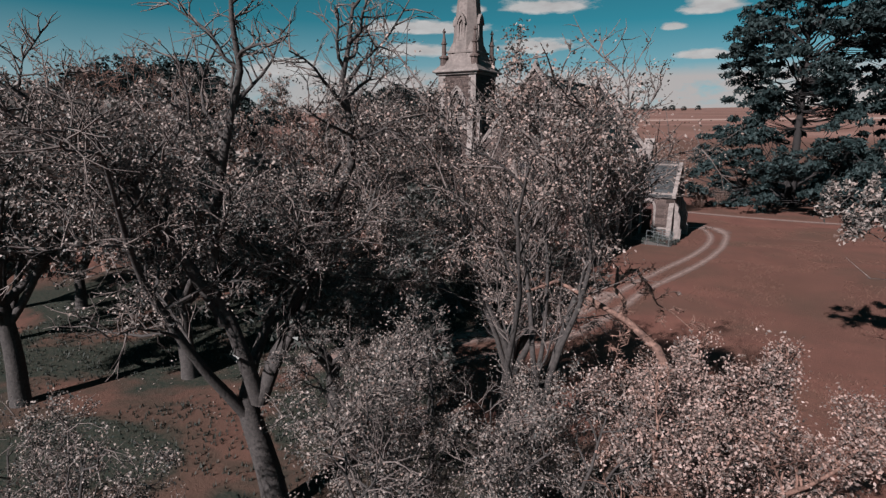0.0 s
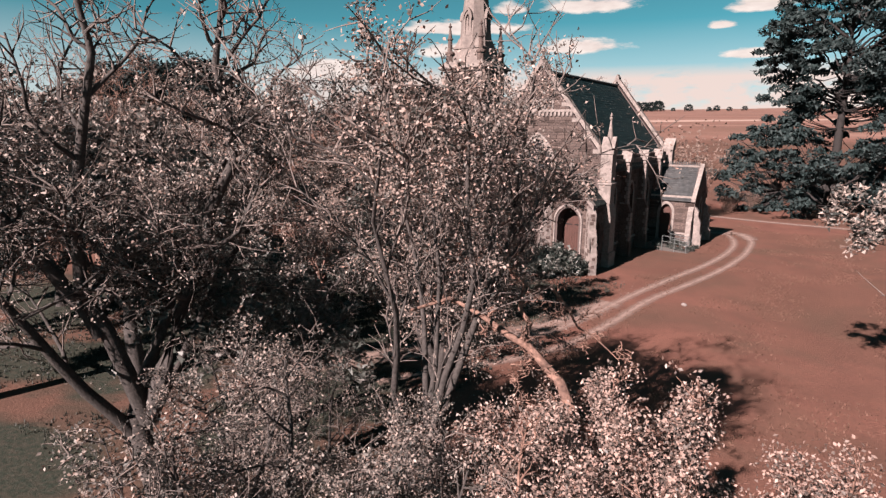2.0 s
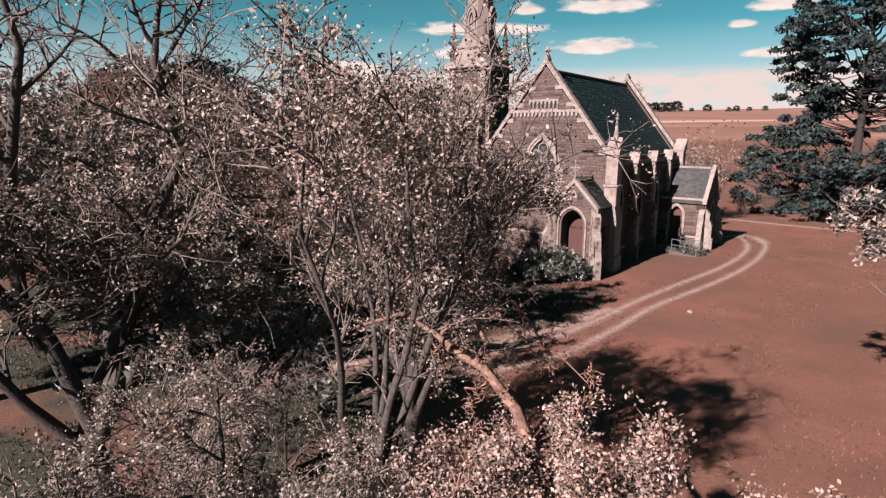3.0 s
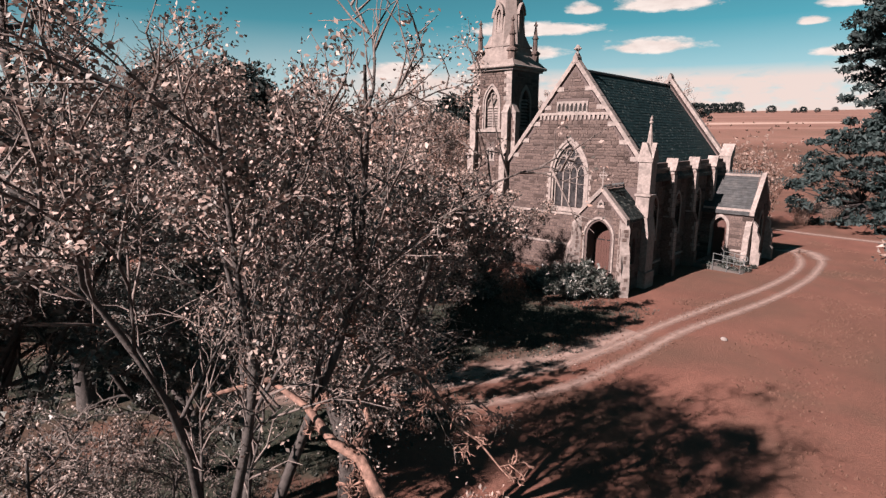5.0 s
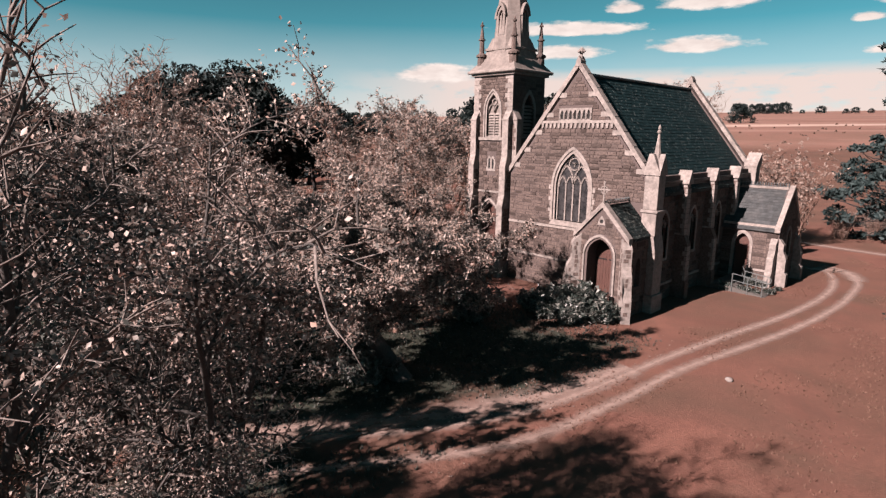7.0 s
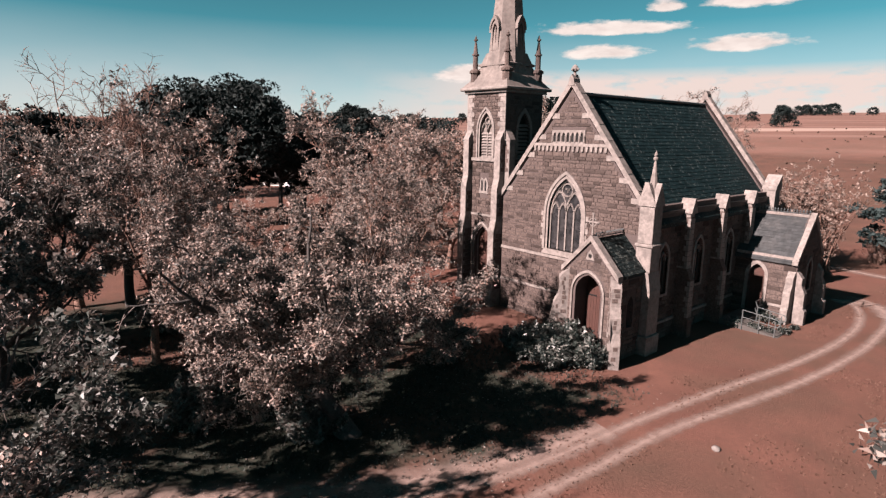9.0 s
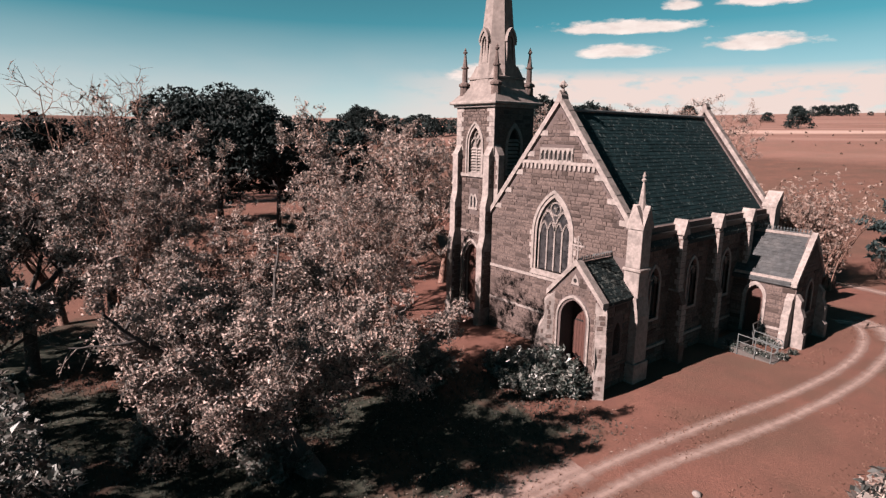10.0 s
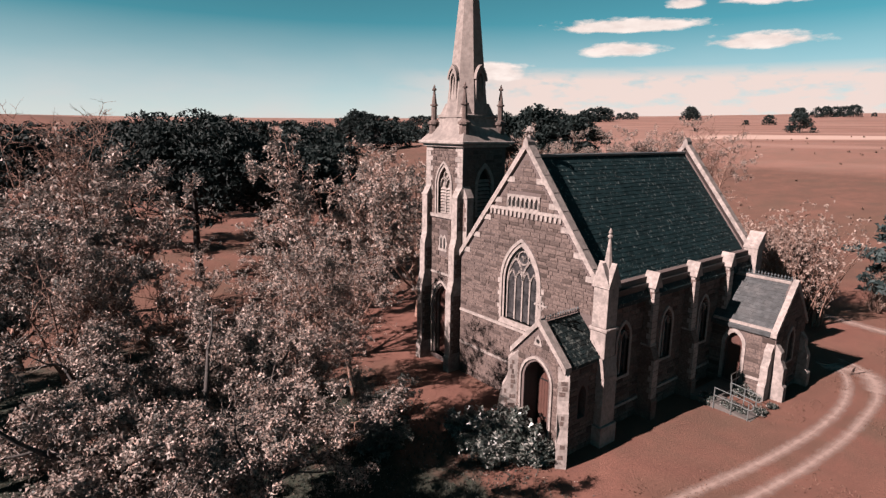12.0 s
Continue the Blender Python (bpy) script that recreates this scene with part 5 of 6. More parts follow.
def leaf_mesh(name, places, size, material, rng_seed, long=1.6, up=0.7, folded=True):
    """Small leaves, one island each, at the given places: folded near by, pointed slips further off."""
    g = np.random.default_rng(rng_seed)
    p = np.array(places, dtype=np.float64)
    m = len(p)
    c = g.normal(size=(m, 3)) + np.array([[0.0, 0.0, up]])
    c /= np.linalg.norm(c, axis=1)[:, None]
    a = np.cross(c, g.normal(size=(m, 3)))
    a /= np.linalg.norm(a, axis=1)[:, None]
    b = np.cross(c, a)
    s = (size * g.uniform(0.55, 1.3, m))[:, None]
    v = np.stack([p - a * s * long / 2, p + b * s * 0.5 + c * s * 0.12, p + a * s * long / 2, p - b * s * 0.5 + c * s * 0.12], axis=1).reshape(-1, 3)
    me = bpy.data.meshes.new(name)
    if not folded:
        s = s * 1.3
        v = np.stack([p - a * s * long / 2, p + a * s * long / 2 - b * s * 0.35 + c * s * 0.1, p + a * s * long * 0.35 + b * s * 0.5 + c * s * 0.1], axis=1).reshape(-1, 3)
        me.vertices.add(3 * m)
        me.vertices.foreach_set("co", v.ravel())
        me.loops.add(3 * m)
        me.loops.foreach_set("vertex_index", np.arange(3 * m))
        me.polygons.add(m)
        me.polygons.foreach_set("loop_start", np.arange(m) * 3)
        me.update(calc_edges=True)
        me.materials.append(material)
        return me
    me.vertices.add(4 * m)
    me.vertices.foreach_set("co", v.ravel())
    idx = np.arange(m)[:, None] * 4 + np.array([[0, 1, 2, 0, 2, 3]])
    me.loops.add(6 * m)
    me.loops.foreach_set("vertex_index", idx.ravel())
    me.polygons.add(2 * m)
    me.polygons.foreach_set("loop_start", np.arange(2 * m) * 3)
    me.update(calc_edges=True)
    me.materials.append(material)
    return me


TALL = {}                        # how high each kind of tree grows as built


def make_tree(name, seed, height, spread, trunk_r, label, bark, leaf, leaf_size, per_twig, limbs=5, fork=0.28, bare=2.0, droop=0.0, lean=(0, 0), subs=8, twigs=7, given=(), upright=0.35, clear=0.0, category="tree", group="autumn trees", steps=3, folded=True, sprigs=True):
    """A broad-leaved tree: trunk, limbs, boughs, twigs, leaves on the twigs.
    bare: the part of the height above which twigs carry no leaves; given: limbs of its own as (line, length, radius, leafiness, sag); sprigs: whether the last shoots have wood of their own."""
    rng = random.Random(seed)
    tree = empty(name)
    tagged(tree, label, category, group)
    wood, fine, leaves = Wood(), Wood(), []
    top = Vector((lean[0], lean[1], height * fork))
    trunk = grow(rng, Vector((0, 0, -0.15)), top, top.length + 0.15, 0.06, 0.05, 5)
    wood.limb([Vector((0, 0, -0.2))] + trunk, trunk_r * 1.25, trunk_r * 0.8, 9)
    starts = []
    for i in range(limbs):
        a = 2 * math.pi * (i + rng.uniform(-0.25, 0.25)) / limbs
        tilt = rng.uniform(0.35, 1.0)
        way = Vector((math.cos(a) * tilt * spread / height * 1.5, math.sin(a) * tilt * spread / height * 1.5, 1.0))
        base = trunk[-1] if i % 2 else trunk[-2]
        starts.append((base, way, height * (1 - fork) * rng.uniform(0.75, 1.02), trunk_r * rng.uniform(0.38, 0.6)))
    starts = [(base, way, length, r, 1.0, droop) for base, way, length, r in starts] + [(line, None, ln, r, leafy, sag) for line, ln, r, leafy, sag in given]
    for base, way, length, r, thin, sag in starts:
        if way is None:
            pts = [Vector(p) for p in base]
            main = [pts[min(int(i / 9 * (len(pts) - 1)), len(pts) - 2)].lerp(pts[min(int(i / 9 * (len(pts) - 1)), len(pts) - 2) + 1], i / 9 * (len(pts) - 1) - min(int(i / 9 * (len(pts) - 1)), len(pts) - 2)) + Vector((rng.gauss(0, 0.07), rng.gauss(0, 0.07), rng.gauss(0, 0.05))) * (i > 0) for i in range(10)]
        else:
            main = grow(rng, base, way, length, 0.12, 0.06, 9)
        wood.limb(main, r, r * 0.16, 7)
        for k in range(subs):
            f = 0.22 + 0.78 * (k + rng.random()) / subs
            at = min(int(f * 9), 8)
            p = main[at].lerp(main[at + 1], f * 9 - at)
            d = (main[at + 1] - main[at]).normalized()
            u, w = frame_of(d)
            a = rng.uniform(0, 2 * math.pi)
            d2 = (d * rng.uniform(0.2, 0.7) + u * math.cos(a) + w * math.sin(a) + Vector((0, 0, upright))).normalized()
            l2 = length * rng.uniform(0.22, 0.46) * (1.15 - 0.5 * f)
            if p.z < clear * height * 0.8 and rng.random() < 0.82:
                continue
            bough = grow(rng, p, d2, l2, 0.24, 0.04 - sag, 6)
            lush = rng.choice((0.05, 0.3, 0.9, 1.6, 2.3))
            wood.limb(bough, r * 0.36 * (1.1 - 0.6 * f), r * 0.07, 5)
            for t in range(twigs):
                g = 0.15 + 0.85 * (t + rng.random()) / twigs
                at2 = min(int(g * 6), 5)
                q = bough[at2].lerp(bough[at2 + 1], g * 6 - at2)
                e = (bough[at2 + 1] - bough[at2]).normalized()
                u2, w2 = frame_of(e)
                a2 = rng.uniform(0, 2 * math.pi)
                d3 = (e * 0.6 + u2 * math.cos(a2) + w2 * math.sin(a2) + Vector((0, 0, upright * 0.8))).normalized()
                l3 = l2 * rng.uniform(0.28, 0.5)
                twig = grow(rng, q, d3, l3, 0.3, 0.02 - sag * 1.6, steps)
                fine.limb(twig, 0.016 + r * 0.035, 0.005, 3)
                for s in range(2):
                    h = rng.randrange(1, steps)
                    tw = grow(rng, twig[h], (twig[h] - twig[h - 1]).normalized() + Vector((rng.gauss(0, 0.6), rng.gauss(0, 0.6), rng.gauss(0, 0.5))), l3 * 0.6, 0.3, -sag, 2)
                    if sprigs:
                        fine.limb(tw, 0.011, 0.004, 3)
                    bare_here = max(0.04, min(1.0, (bare - tw[1].z / height) * 6.0)) * (1.0 if tw[1].z > clear * height else 0.12)
                    for _ in range(int(per_twig / 18 * bare_here * thin * lush * rng.uniform(0.4, 1.6) + rng.random() * thin)):
                        k3 = rng.randrange(0, 2)
                        c = tw[k3].lerp(tw[k3 + 1], rng.random()) + Vector((rng.gauss(0, 0.06), rng.gauss(0, 0.06), rng.gauss(0, 0.06)))
                        for _ in range(9):
                            leaves.append((c.x + rng.gauss(0, 0.085), c.y + rng.gauss(0, 0.085), c.z + rng.gauss(0, 0.075)))
    ob = new("trunk", mesh_of("trunk", wood.verts, wood.faces, bark, True))
    ob.parent = tree
    ob = new("brushwood", mesh_of("brushwood", fine.verts, fine.faces, TWIG if bark is BARK else bark, True))
    ob.parent = tree
    tagged(ob, kind="stuff")
    if leaves:
        ob = new("foliage", leaf_mesh("foliage", leaves, leaf_size, leaf, seed, folded=folded))
        ob.parent = tree
        tagged(ob, kind="stuff")
    TALL[tree.name] = max(max((v[2] for v in leaves), default=0.0) * 0.97, max(v[2] for v in fine.verts) * 0.92)
    return tree


def make_conifer(name, seed, height, trunk_r, label, spots, primaries, pads, per, flat, tuft, size, base=0.3, category="pine", thick=1.0, needles=NEEDLES):
    """A dark conifer: big limbs from the trunk, lesser limbs from those, each ending in a pad of needles; spots gives the pads' places."""
    rng = random.Random(seed)
    tree = empty(name)
    tagged(tree, label, category, "dark conifers")
    wood, places, limbs = Wood(), [], []
    trunk = grow(rng, Vector((0, 0, -0.3)), Vector((0.03, 0.02, 1)), height * 0.93, 0.04, 0.05, 12)
    wood.limb(trunk, trunk_r, trunk_r * 0.15, 9)
    limbs += trunk[int(12 * base):]
    for k in range(primaries):
        goal = spots(rng, 0.78)
        out = math.hypot(goal.x, goal.y)
        f = max(base * 0.75, min(0.85, (goal.z - out * 0.45) / height))
        at = min(int(f * 12), 11)
        p = trunk[at].lerp(trunk[at + 1], f * 12 - at)
        bow = (p + goal) / 2 + Vector((rng.gauss(0, 0.5), rng.gauss(0, 0.5), -0.08 * out))
        line = [p.lerp(bow, i / 8).lerp(bow.lerp(goal, i / 8), i / 8) + Vector((rng.gauss(0, 0.1), rng.gauss(0, 0.1), rng.gauss(0, 0.1))) * (i > 0) for i in range(9)]
        wood.limb(line, trunk_r * rng.uniform(0.3, 0.45) * thick, 0.05, 6)
        limbs += line[2:]
    for k in range(pads):
        c = spots(rng, 1.0)
        q = min(limbs, key=lambda l: (l - c).length + max(0.0, l.z - c.z) * 1.5)
        bow = (q + c) / 2 - Vector((0, 0, (c - q).length * 0.12))
        wood.limb([q, q.lerp(bow, 0.6), bow.lerp(c, 0.5), c], 0.07, 0.02, 4)
        rx = tuft * rng.uniform(0.6, 1.35)
        for _ in range(int(per * rng.uniform(0.7, 1.2))):
            a, r, u = rng.uniform(0, 2 * math.pi), rx * 1.7 * rng.random() ** 0.45, rng.uniform(-0.6, 1.0)
            h = math.sqrt(1 - u * u) if u > 0 else 1.0
            places.append((c.x + math.cos(a) * r * h, c.y + math.sin(a) * r * h, c.z + rx * 1.7 * flat * u))
    ob = new("trunk", mesh_of("trunk", wood.verts, wood.faces, BARK_DARK, True))
    ob.parent = tree
    ob = new("crown", leaf_mesh("crown", places, size, needles, seed, 2.0, folded=False))
    ob.parent = tree
    tagged(ob, kind="stuff")
    return tree


def dome(radius, low, high):
    """Places for a broad rounded crown, thin inside and flat beneath."""
    def spot(rng, reach):
        a, u = rng.uniform(0, 2 * math.pi), rng.uniform(-0.35, 1.0)
        r = rng.uniform(0.72, 1.0) * reach * (1 + 0.10 * math.sin(3 * a + 1) + 0.07 * math.sin(5 * a))
        mid = low + (high - low) * 0.32
        flat_r = math.sqrt(max(0.0, 1 - u * u)) if u > 0 else 1.0
        z = mid + (high - mid) * u * r if u > 0 else mid + (mid - low) * u * 2.6 * r
        return Vector((math.cos(a) * radius * flat_r * r, math.sin(a) * radius * flat_r * r, z))
    return spot


def layers_of(shelves):
    """Places on flat ragged shelves: height, radius, number of boughs, turn."""
    def spot(rng, reach):
        z, radius, boughs, turn = shelves[rng.randrange(len(shelves))]
        a = turn + 2 * math.pi * rng.randrange(boughs) / boughs + rng.gauss(0, 0.16)
        r = radius * rng.uniform(0.35, 1.0) ** 0.7 * reach
        return Vector((math.cos(a) * r, math.sin(a) * r, z + 1.6 * math.sin(boughs * turn * 5.0 + a * 3.7) + rng.gauss(0, 1.1) - 0.05 * r))
    return spot


def set_at(tree, x, y, turn=0.0, scale=1.0, z=None):
    tree.matrix_basis = pose(x, y, lie(x, y) if z is None else z, 0, 0, turn) @ Matrix.Diagonal((scale, scale, scale, 1))
    return tree


def again(tree, x, y, turn, scale, label=""):
    ob = copy_thing(tree, Matrix.Identity(4))
    ob.matrix_basis = pose(x, y, lie(x, y), 0, 0, turn) @ Matrix.Diagonal((scale, scale, scale, 1))
    if label:
        tagged(ob, label)
    return ob


def stand(tree, x, y, turn, tall):
    """Sets the tree itself at its place, grown to the given height."""
    return set_at(tree, x, y, turn, tall / TALL[tree.name])


# near trees under the camera's way
bright = make_tree("leaning_tree", 11, 5.7, 3.6, 0.24, "low leaning tree with pink bark and pale sunlit leaves", BARK_PALE, LEAF_BLUSH, 0.037, 108, limbs=8, fork=0.34, droop=0.0, subs=9, twigs=9, upright=0.5,
                   given=[([(0, 0, 1.3), (-0.15, 0.05, 2.4), (-0.5, 0.3, 3.4), (-0.85, 0.2, 4.2), (-1.4, 0.5, 4.8), (-1.65, 0.4, 5.2), (-1.9, 0.5, 5.6), (-2.3, 0.38, 5.72), (-2.7, 0.46, 5.98), (-3.1, 0.3, 6.0), (-3.5, 0.15, 6.28), (-3.9, -0.3, 6.12)], 1.5, 0.15, 0.02, 0.05),
                          ([(-2.2, 0.42, 5.72), (-2.4, 0.75, 6.1), (-2.32, 0.8, 6.35), (-2.6, 1.0, 6.6), (-2.9, 0.9, 6.75), (-3.5, 0.8, 6.85), (-4.0, 0.55, 6.8)], 1.3, 0.055, 0.02, 0.06),
                          ([(-2.4, 0.8, 6.3), (-2.2, 1.25, 6.45), (-2.25, 1.5, 6.25), (-1.95, 1.6, 5.9), (-1.9, 1.75, 5.6), (-1.5, 1.8, 5.4), (-1.1, 1.9, 5.1)], 1.3, 0.045, 0.02, 0.08),
                          ([(-1.9, 0.45, 5.55), (-2.1, 0.3, 5.3), (-2.2, 0.3, 5.0), (-2.15, 0.25, 4.6)], 0.9, 0.022, 0.02, 0.1),
                          ([(0, 0, 1.4), (-0.5, -0.2, 2.6), (-0.9, -0.3, 3.6), (-1.2, -0.2, 4.3), (-1.4, -0.1, 4.8)], 2.0, 0.06, 1.0, -0.05),
                          ([(-0.1, 0, 1.6), (-0.3, 0.2, 2.8), (-0.7, 0.6, 3.8), (-0.9, 0.9, 4.6), (-1.0, 1.1, 5.1)], 2.0, 0.06, 1.0, -0.05)])
set_at(bright, -0.35, 10.0)
tall = make_tree("upright_tree", 23, 10.4, 1.5, 0.2, "tall upright tree with sparse pale autumn leaves", BARK, LEAF_PINK, 0.036, 84, limbs=5, fork=0.25, bare=1.5, subs=9, twigs=9, upright=1.3, clear=0.64)
stand(tall, -4.3, 9.8, 20, 10.7)
bare_tree = make_tree("bare_topped_tree", 37, 11.6, 4.2, 0.30, "old spreading tree, bare at its top, leafy lower down", BARK, LEAF_GREY, 0.038, 60, limbs=3, fork=0.26, bare=0.9, clear=0.45, subs=15, twigs=12, upright=0.3, lean=(-0.25, -0.25),
                      given=[([(-0.2, -0.2, 2.9), (-0.3, -0.7, 4.6), (-0.35, -1.2, 5.9), (0.1, -1.2, 7.6), (0.6, -1.05, 9.4), (0.9, -1.05, 10.7), (1.0, -1.1, 11.8)], 6.0, 0.2, 0.9, 0.0),
                             ([(-0.2, -0.2, 2.9), (0.5, 0.1, 4.8), (1.3, 0.4, 6.5), (1.8, 0.6, 8.0), (2.0, 0.6, 9.3), (2.15, 0.6, 10.4), (2.3, 0.6, 11.5)], 6.0, 0.2, 0.9, 0.0),
                             ([(-0.3, -0.9, 5.0), (-0.4, -1.8, 6.8), (-0.4, -2.5, 8.0), (-0.9, -3.2, 9.0), (-1.3, -3.9, 9.8)], 5.0, 0.16, 0.9, 0.0)])
set_at(bare_tree, -9.9, 8.3)
near_round = make_tree("autumn_tree", 43, 10.2, 2.5, 0.24, "rounded autumn tree thick with small pale leaves", BARK, LEAF_PINK, 0.038, 72, limbs=8, fork=0.3, droop=0.04, subs=9, twigs=9, upright=0.3, clear=0.4)
stand(near_round, -6.1, 12.8, 90, 10.7)
low_round = make_tree("autumn_tree", 47, 7.0, 3.9, 0.22, "low rounded tree thick with small pale leaves", BARK, LEAF_GREY, 0.040, 52, limbs=7, fork=0.2, droop=0.05, subs=9, twigs=8, upright=0.25)
stand(low_round, -9.4, 3.2, 100, 5.4)
again(low_round, -4.8, 6.5, 200, 6.4 / TALL[low_round.name])
again(low_round, -3.5, 8.5, 80, 5.5 / TALL[low_round.name])
again(low_round, -7.5, 9.5, 310, 5.4 / TALL[low_round.name])

# the grove further off
round_tree = make_tree("autumn_tree", 41, 9.6, 10.0, 0.24, "rounded autumn tree with thinning greyish leaves", BARK, LEAF_GREY, 0.076, 58, limbs=8, fork=0.3, droop=0.03, subs=9, twigs=7, upright=0.25, clear=0.46, steps=2, folded=False, sprigs=False)
stand(round_tree, -18.6, 11.8, 240, 10.0)
rosy_tree = make_tree("autumn_tree", 53, 9.6, 9.0, 0.2, "rosy autumn tree with fine upright twigs", BARK_PALE, LEAF_PINK, 0.078, 40, limbs=9, fork=0.16, subs=8, twigs=7, upright=0.5, steps=2, folded=False, sprigs=False)
stand(rosy_tree, -36.6, 39.8, 0, 14.4)
dull_tree = make_tree("autumn_tree", 67, 8.6, 8.6, 0.24, "shaded tree with dull greyish-green leaves", BARK, LEAF_OLIVE, 0.078, 50, limbs=7, fork=0.2, droop=0.06, subs=8, twigs=7, upright=0.15, steps=2, folded=False, sprigs=False)
stand(dull_tree, -31.0, 14.0, 310, 9.5)
pale_stem = make_tree("autumn_tree", 83, 10.6, 2.3, 0.19, "rosy autumn tree with a pale slender stem", BARK_PALE, LEAF_PINK, 0.056, 30, limbs=8, fork=0.3, droop=0.04, subs=9, twigs=8, upright=0.4, steps=2, folded=False, sprigs=False)
stand(pale_stem, -18.6, 28.4, 40, 10.8)
thin_tree = make_tree("bare_tree", 79, 10.0, 6.0, 0.2, "leafless tree with fine pale twigs", BARK_PALE, LEAF_PINK, 0.07, 4, limbs=7, fork=0.2, bare=0.5, subs=9, twigs=8, upright=0.6)
stand(thin_tree, -47.1, 23.3, 0, 15.2)
spreading = make_tree("spreading_tree", 61, 8.8, 15.0, 0.36, "wide spreading tree with a leaning trunk and drooping pale leaves", BARK, LEAF_PINK, 0.051, 150, limbs=15, fork=0.26, droop=0.09, lean=(-0.9, -1.2), subs=10, twigs=8, upright=0.15, folded=False, sprigs=False)
stand(spreading, -14.2, 24.2, 0, 8.8)

for tree, x, y, turn, high in (
        (dull_tree, -12.0, 12.6, 110, 8.6), (round_tree, -21.4, 7.4, 30, 10.4),
        (pale_stem, -25.8, 20.4, 10, 10.9), (round_tree, -30.4, 17.0, 200, 10.9), (round_tree, -24.6, 14.6, 250, 8.6),
        (rosy_tree, -18.6, 27.4, 210, 7.0), (dull_tree, -17.6, 31.4, 130, 4.0), (pale_stem, -22.4, 33.0, 120, 8.2), (pale_stem, -25.2, 30.4, 300, 9.0), (rosy_tree, -21.6, 23.4, 10, 6.6), (rosy_tree, -31.6, 25.6, 10, 8.4),
        (rosy_tree, -28.2, 35.4, 100, 9.8), (rosy_tree, -32.2, 44.4, 180, 12.8), (rosy_tree, -43.0, 52.0, 70, 13.6), (round_tree, -36.5, 21.5, 200, 10.0),
        (rosy_tree, -41.5, 24.6, 140, 14.2), (rosy_tree, -38.0, 19.0, 20, 12.6), (round_tree, -34.0, 9.0, 280, 11.6), (dull_tree, -28.6, 9.0, 140, 9.4),
        (round_tree, 6.4, 23.4, 40, 9.0), (pale_stem, -31.4, 78.3, 160, 16.2), (pale_stem, -35.6, 73.2, 30, 14.8), (pale_stem, -28.4, 82.0, 100, 14.4), (pale_stem, -41.2, 66.6, 240, 15.2), (pale_stem, -38.6, 69.6, 200, 14.7), (pale_stem, -33.4, 75.6, 10, 15.0), (thin_tree, -30.0, 80.0, 80, 15.0)):
    again(tree, x, y, turn, high / TALL[tree.name])

pine = make_conifer("spreading_pine", 101, 16.2, 0.5, "broad dark pine with a rounded crown on bare limbs", dome(8.6, 8.4, 16.2), 12, 230, 170, 0.42, 0.9, 0.2, 0.2)
set_at(pine, -53.4, 33.8, 0, 0.94)
again(pine, -61.5, 43.0, 120, 0.74)
far_pine = make_conifer("spreading_pine", 107, 15.0, 0.5, "distant broad dark pine", dome(8.6, 4.0, 14.8), 8, 110, 74, 0.55, 1.2, 0.42, 0.2)
set_at(far_pine, -92.0, 66.0, 10, 0.9)
for x, y, turn, size in ((-70.5, 50.5, 30, 0.80), (-71.0, 35.0, 90, 0.95), (-80.0, 60.0, 200, 0.75), (-92.0, 24.0, 80, 0.85), (-100.0, 46.0, 40, 0.95), (-99.7, 121.3, 60, 1.05), (-96.3, 125.8, 250, 1.1), (-89.9, 125.7, 20, 1.1), (-87.0, 129.1, 160, 1.0), (-230.0, 156.2, 30, 0.95), (-246.4, 159.6, 90, 0.85)):
    again(far_pine, x, y, turn, size)
SHELVES = [(1.6, 12.0, 9, 0.2), (3.2, 13.5, 8, 0.7), (5.2, 13.0, 7, 0.1), (7.6, 11.5, 6, 0.9), (10.6, 8.5, 5, 0.3), (13.4, 7.5, 4, 0.8), (16.2, 8.5, 5, 0.2), (18.8, 10.0, 6, 0.6), (21.0, 10.0, 6, 0.0), (23.2, 8.5, 6, 0.5), (25.0, 6.0, 5, 0.2)]
cedar = make_conifer("layered_cedar", 131, 26.0, 0.7, "tall dark cedar with flat layered branches", layers_of(SHELVES), 40, 640, 84, 0.42, 0.58, 0.26, 0.06, "cedar", 0.7, CEDAR_NEEDLES)
set_at(cedar, -0.7, 84.0, 0)
again(cedar, 14.0, 85.0, 140, 1.02)


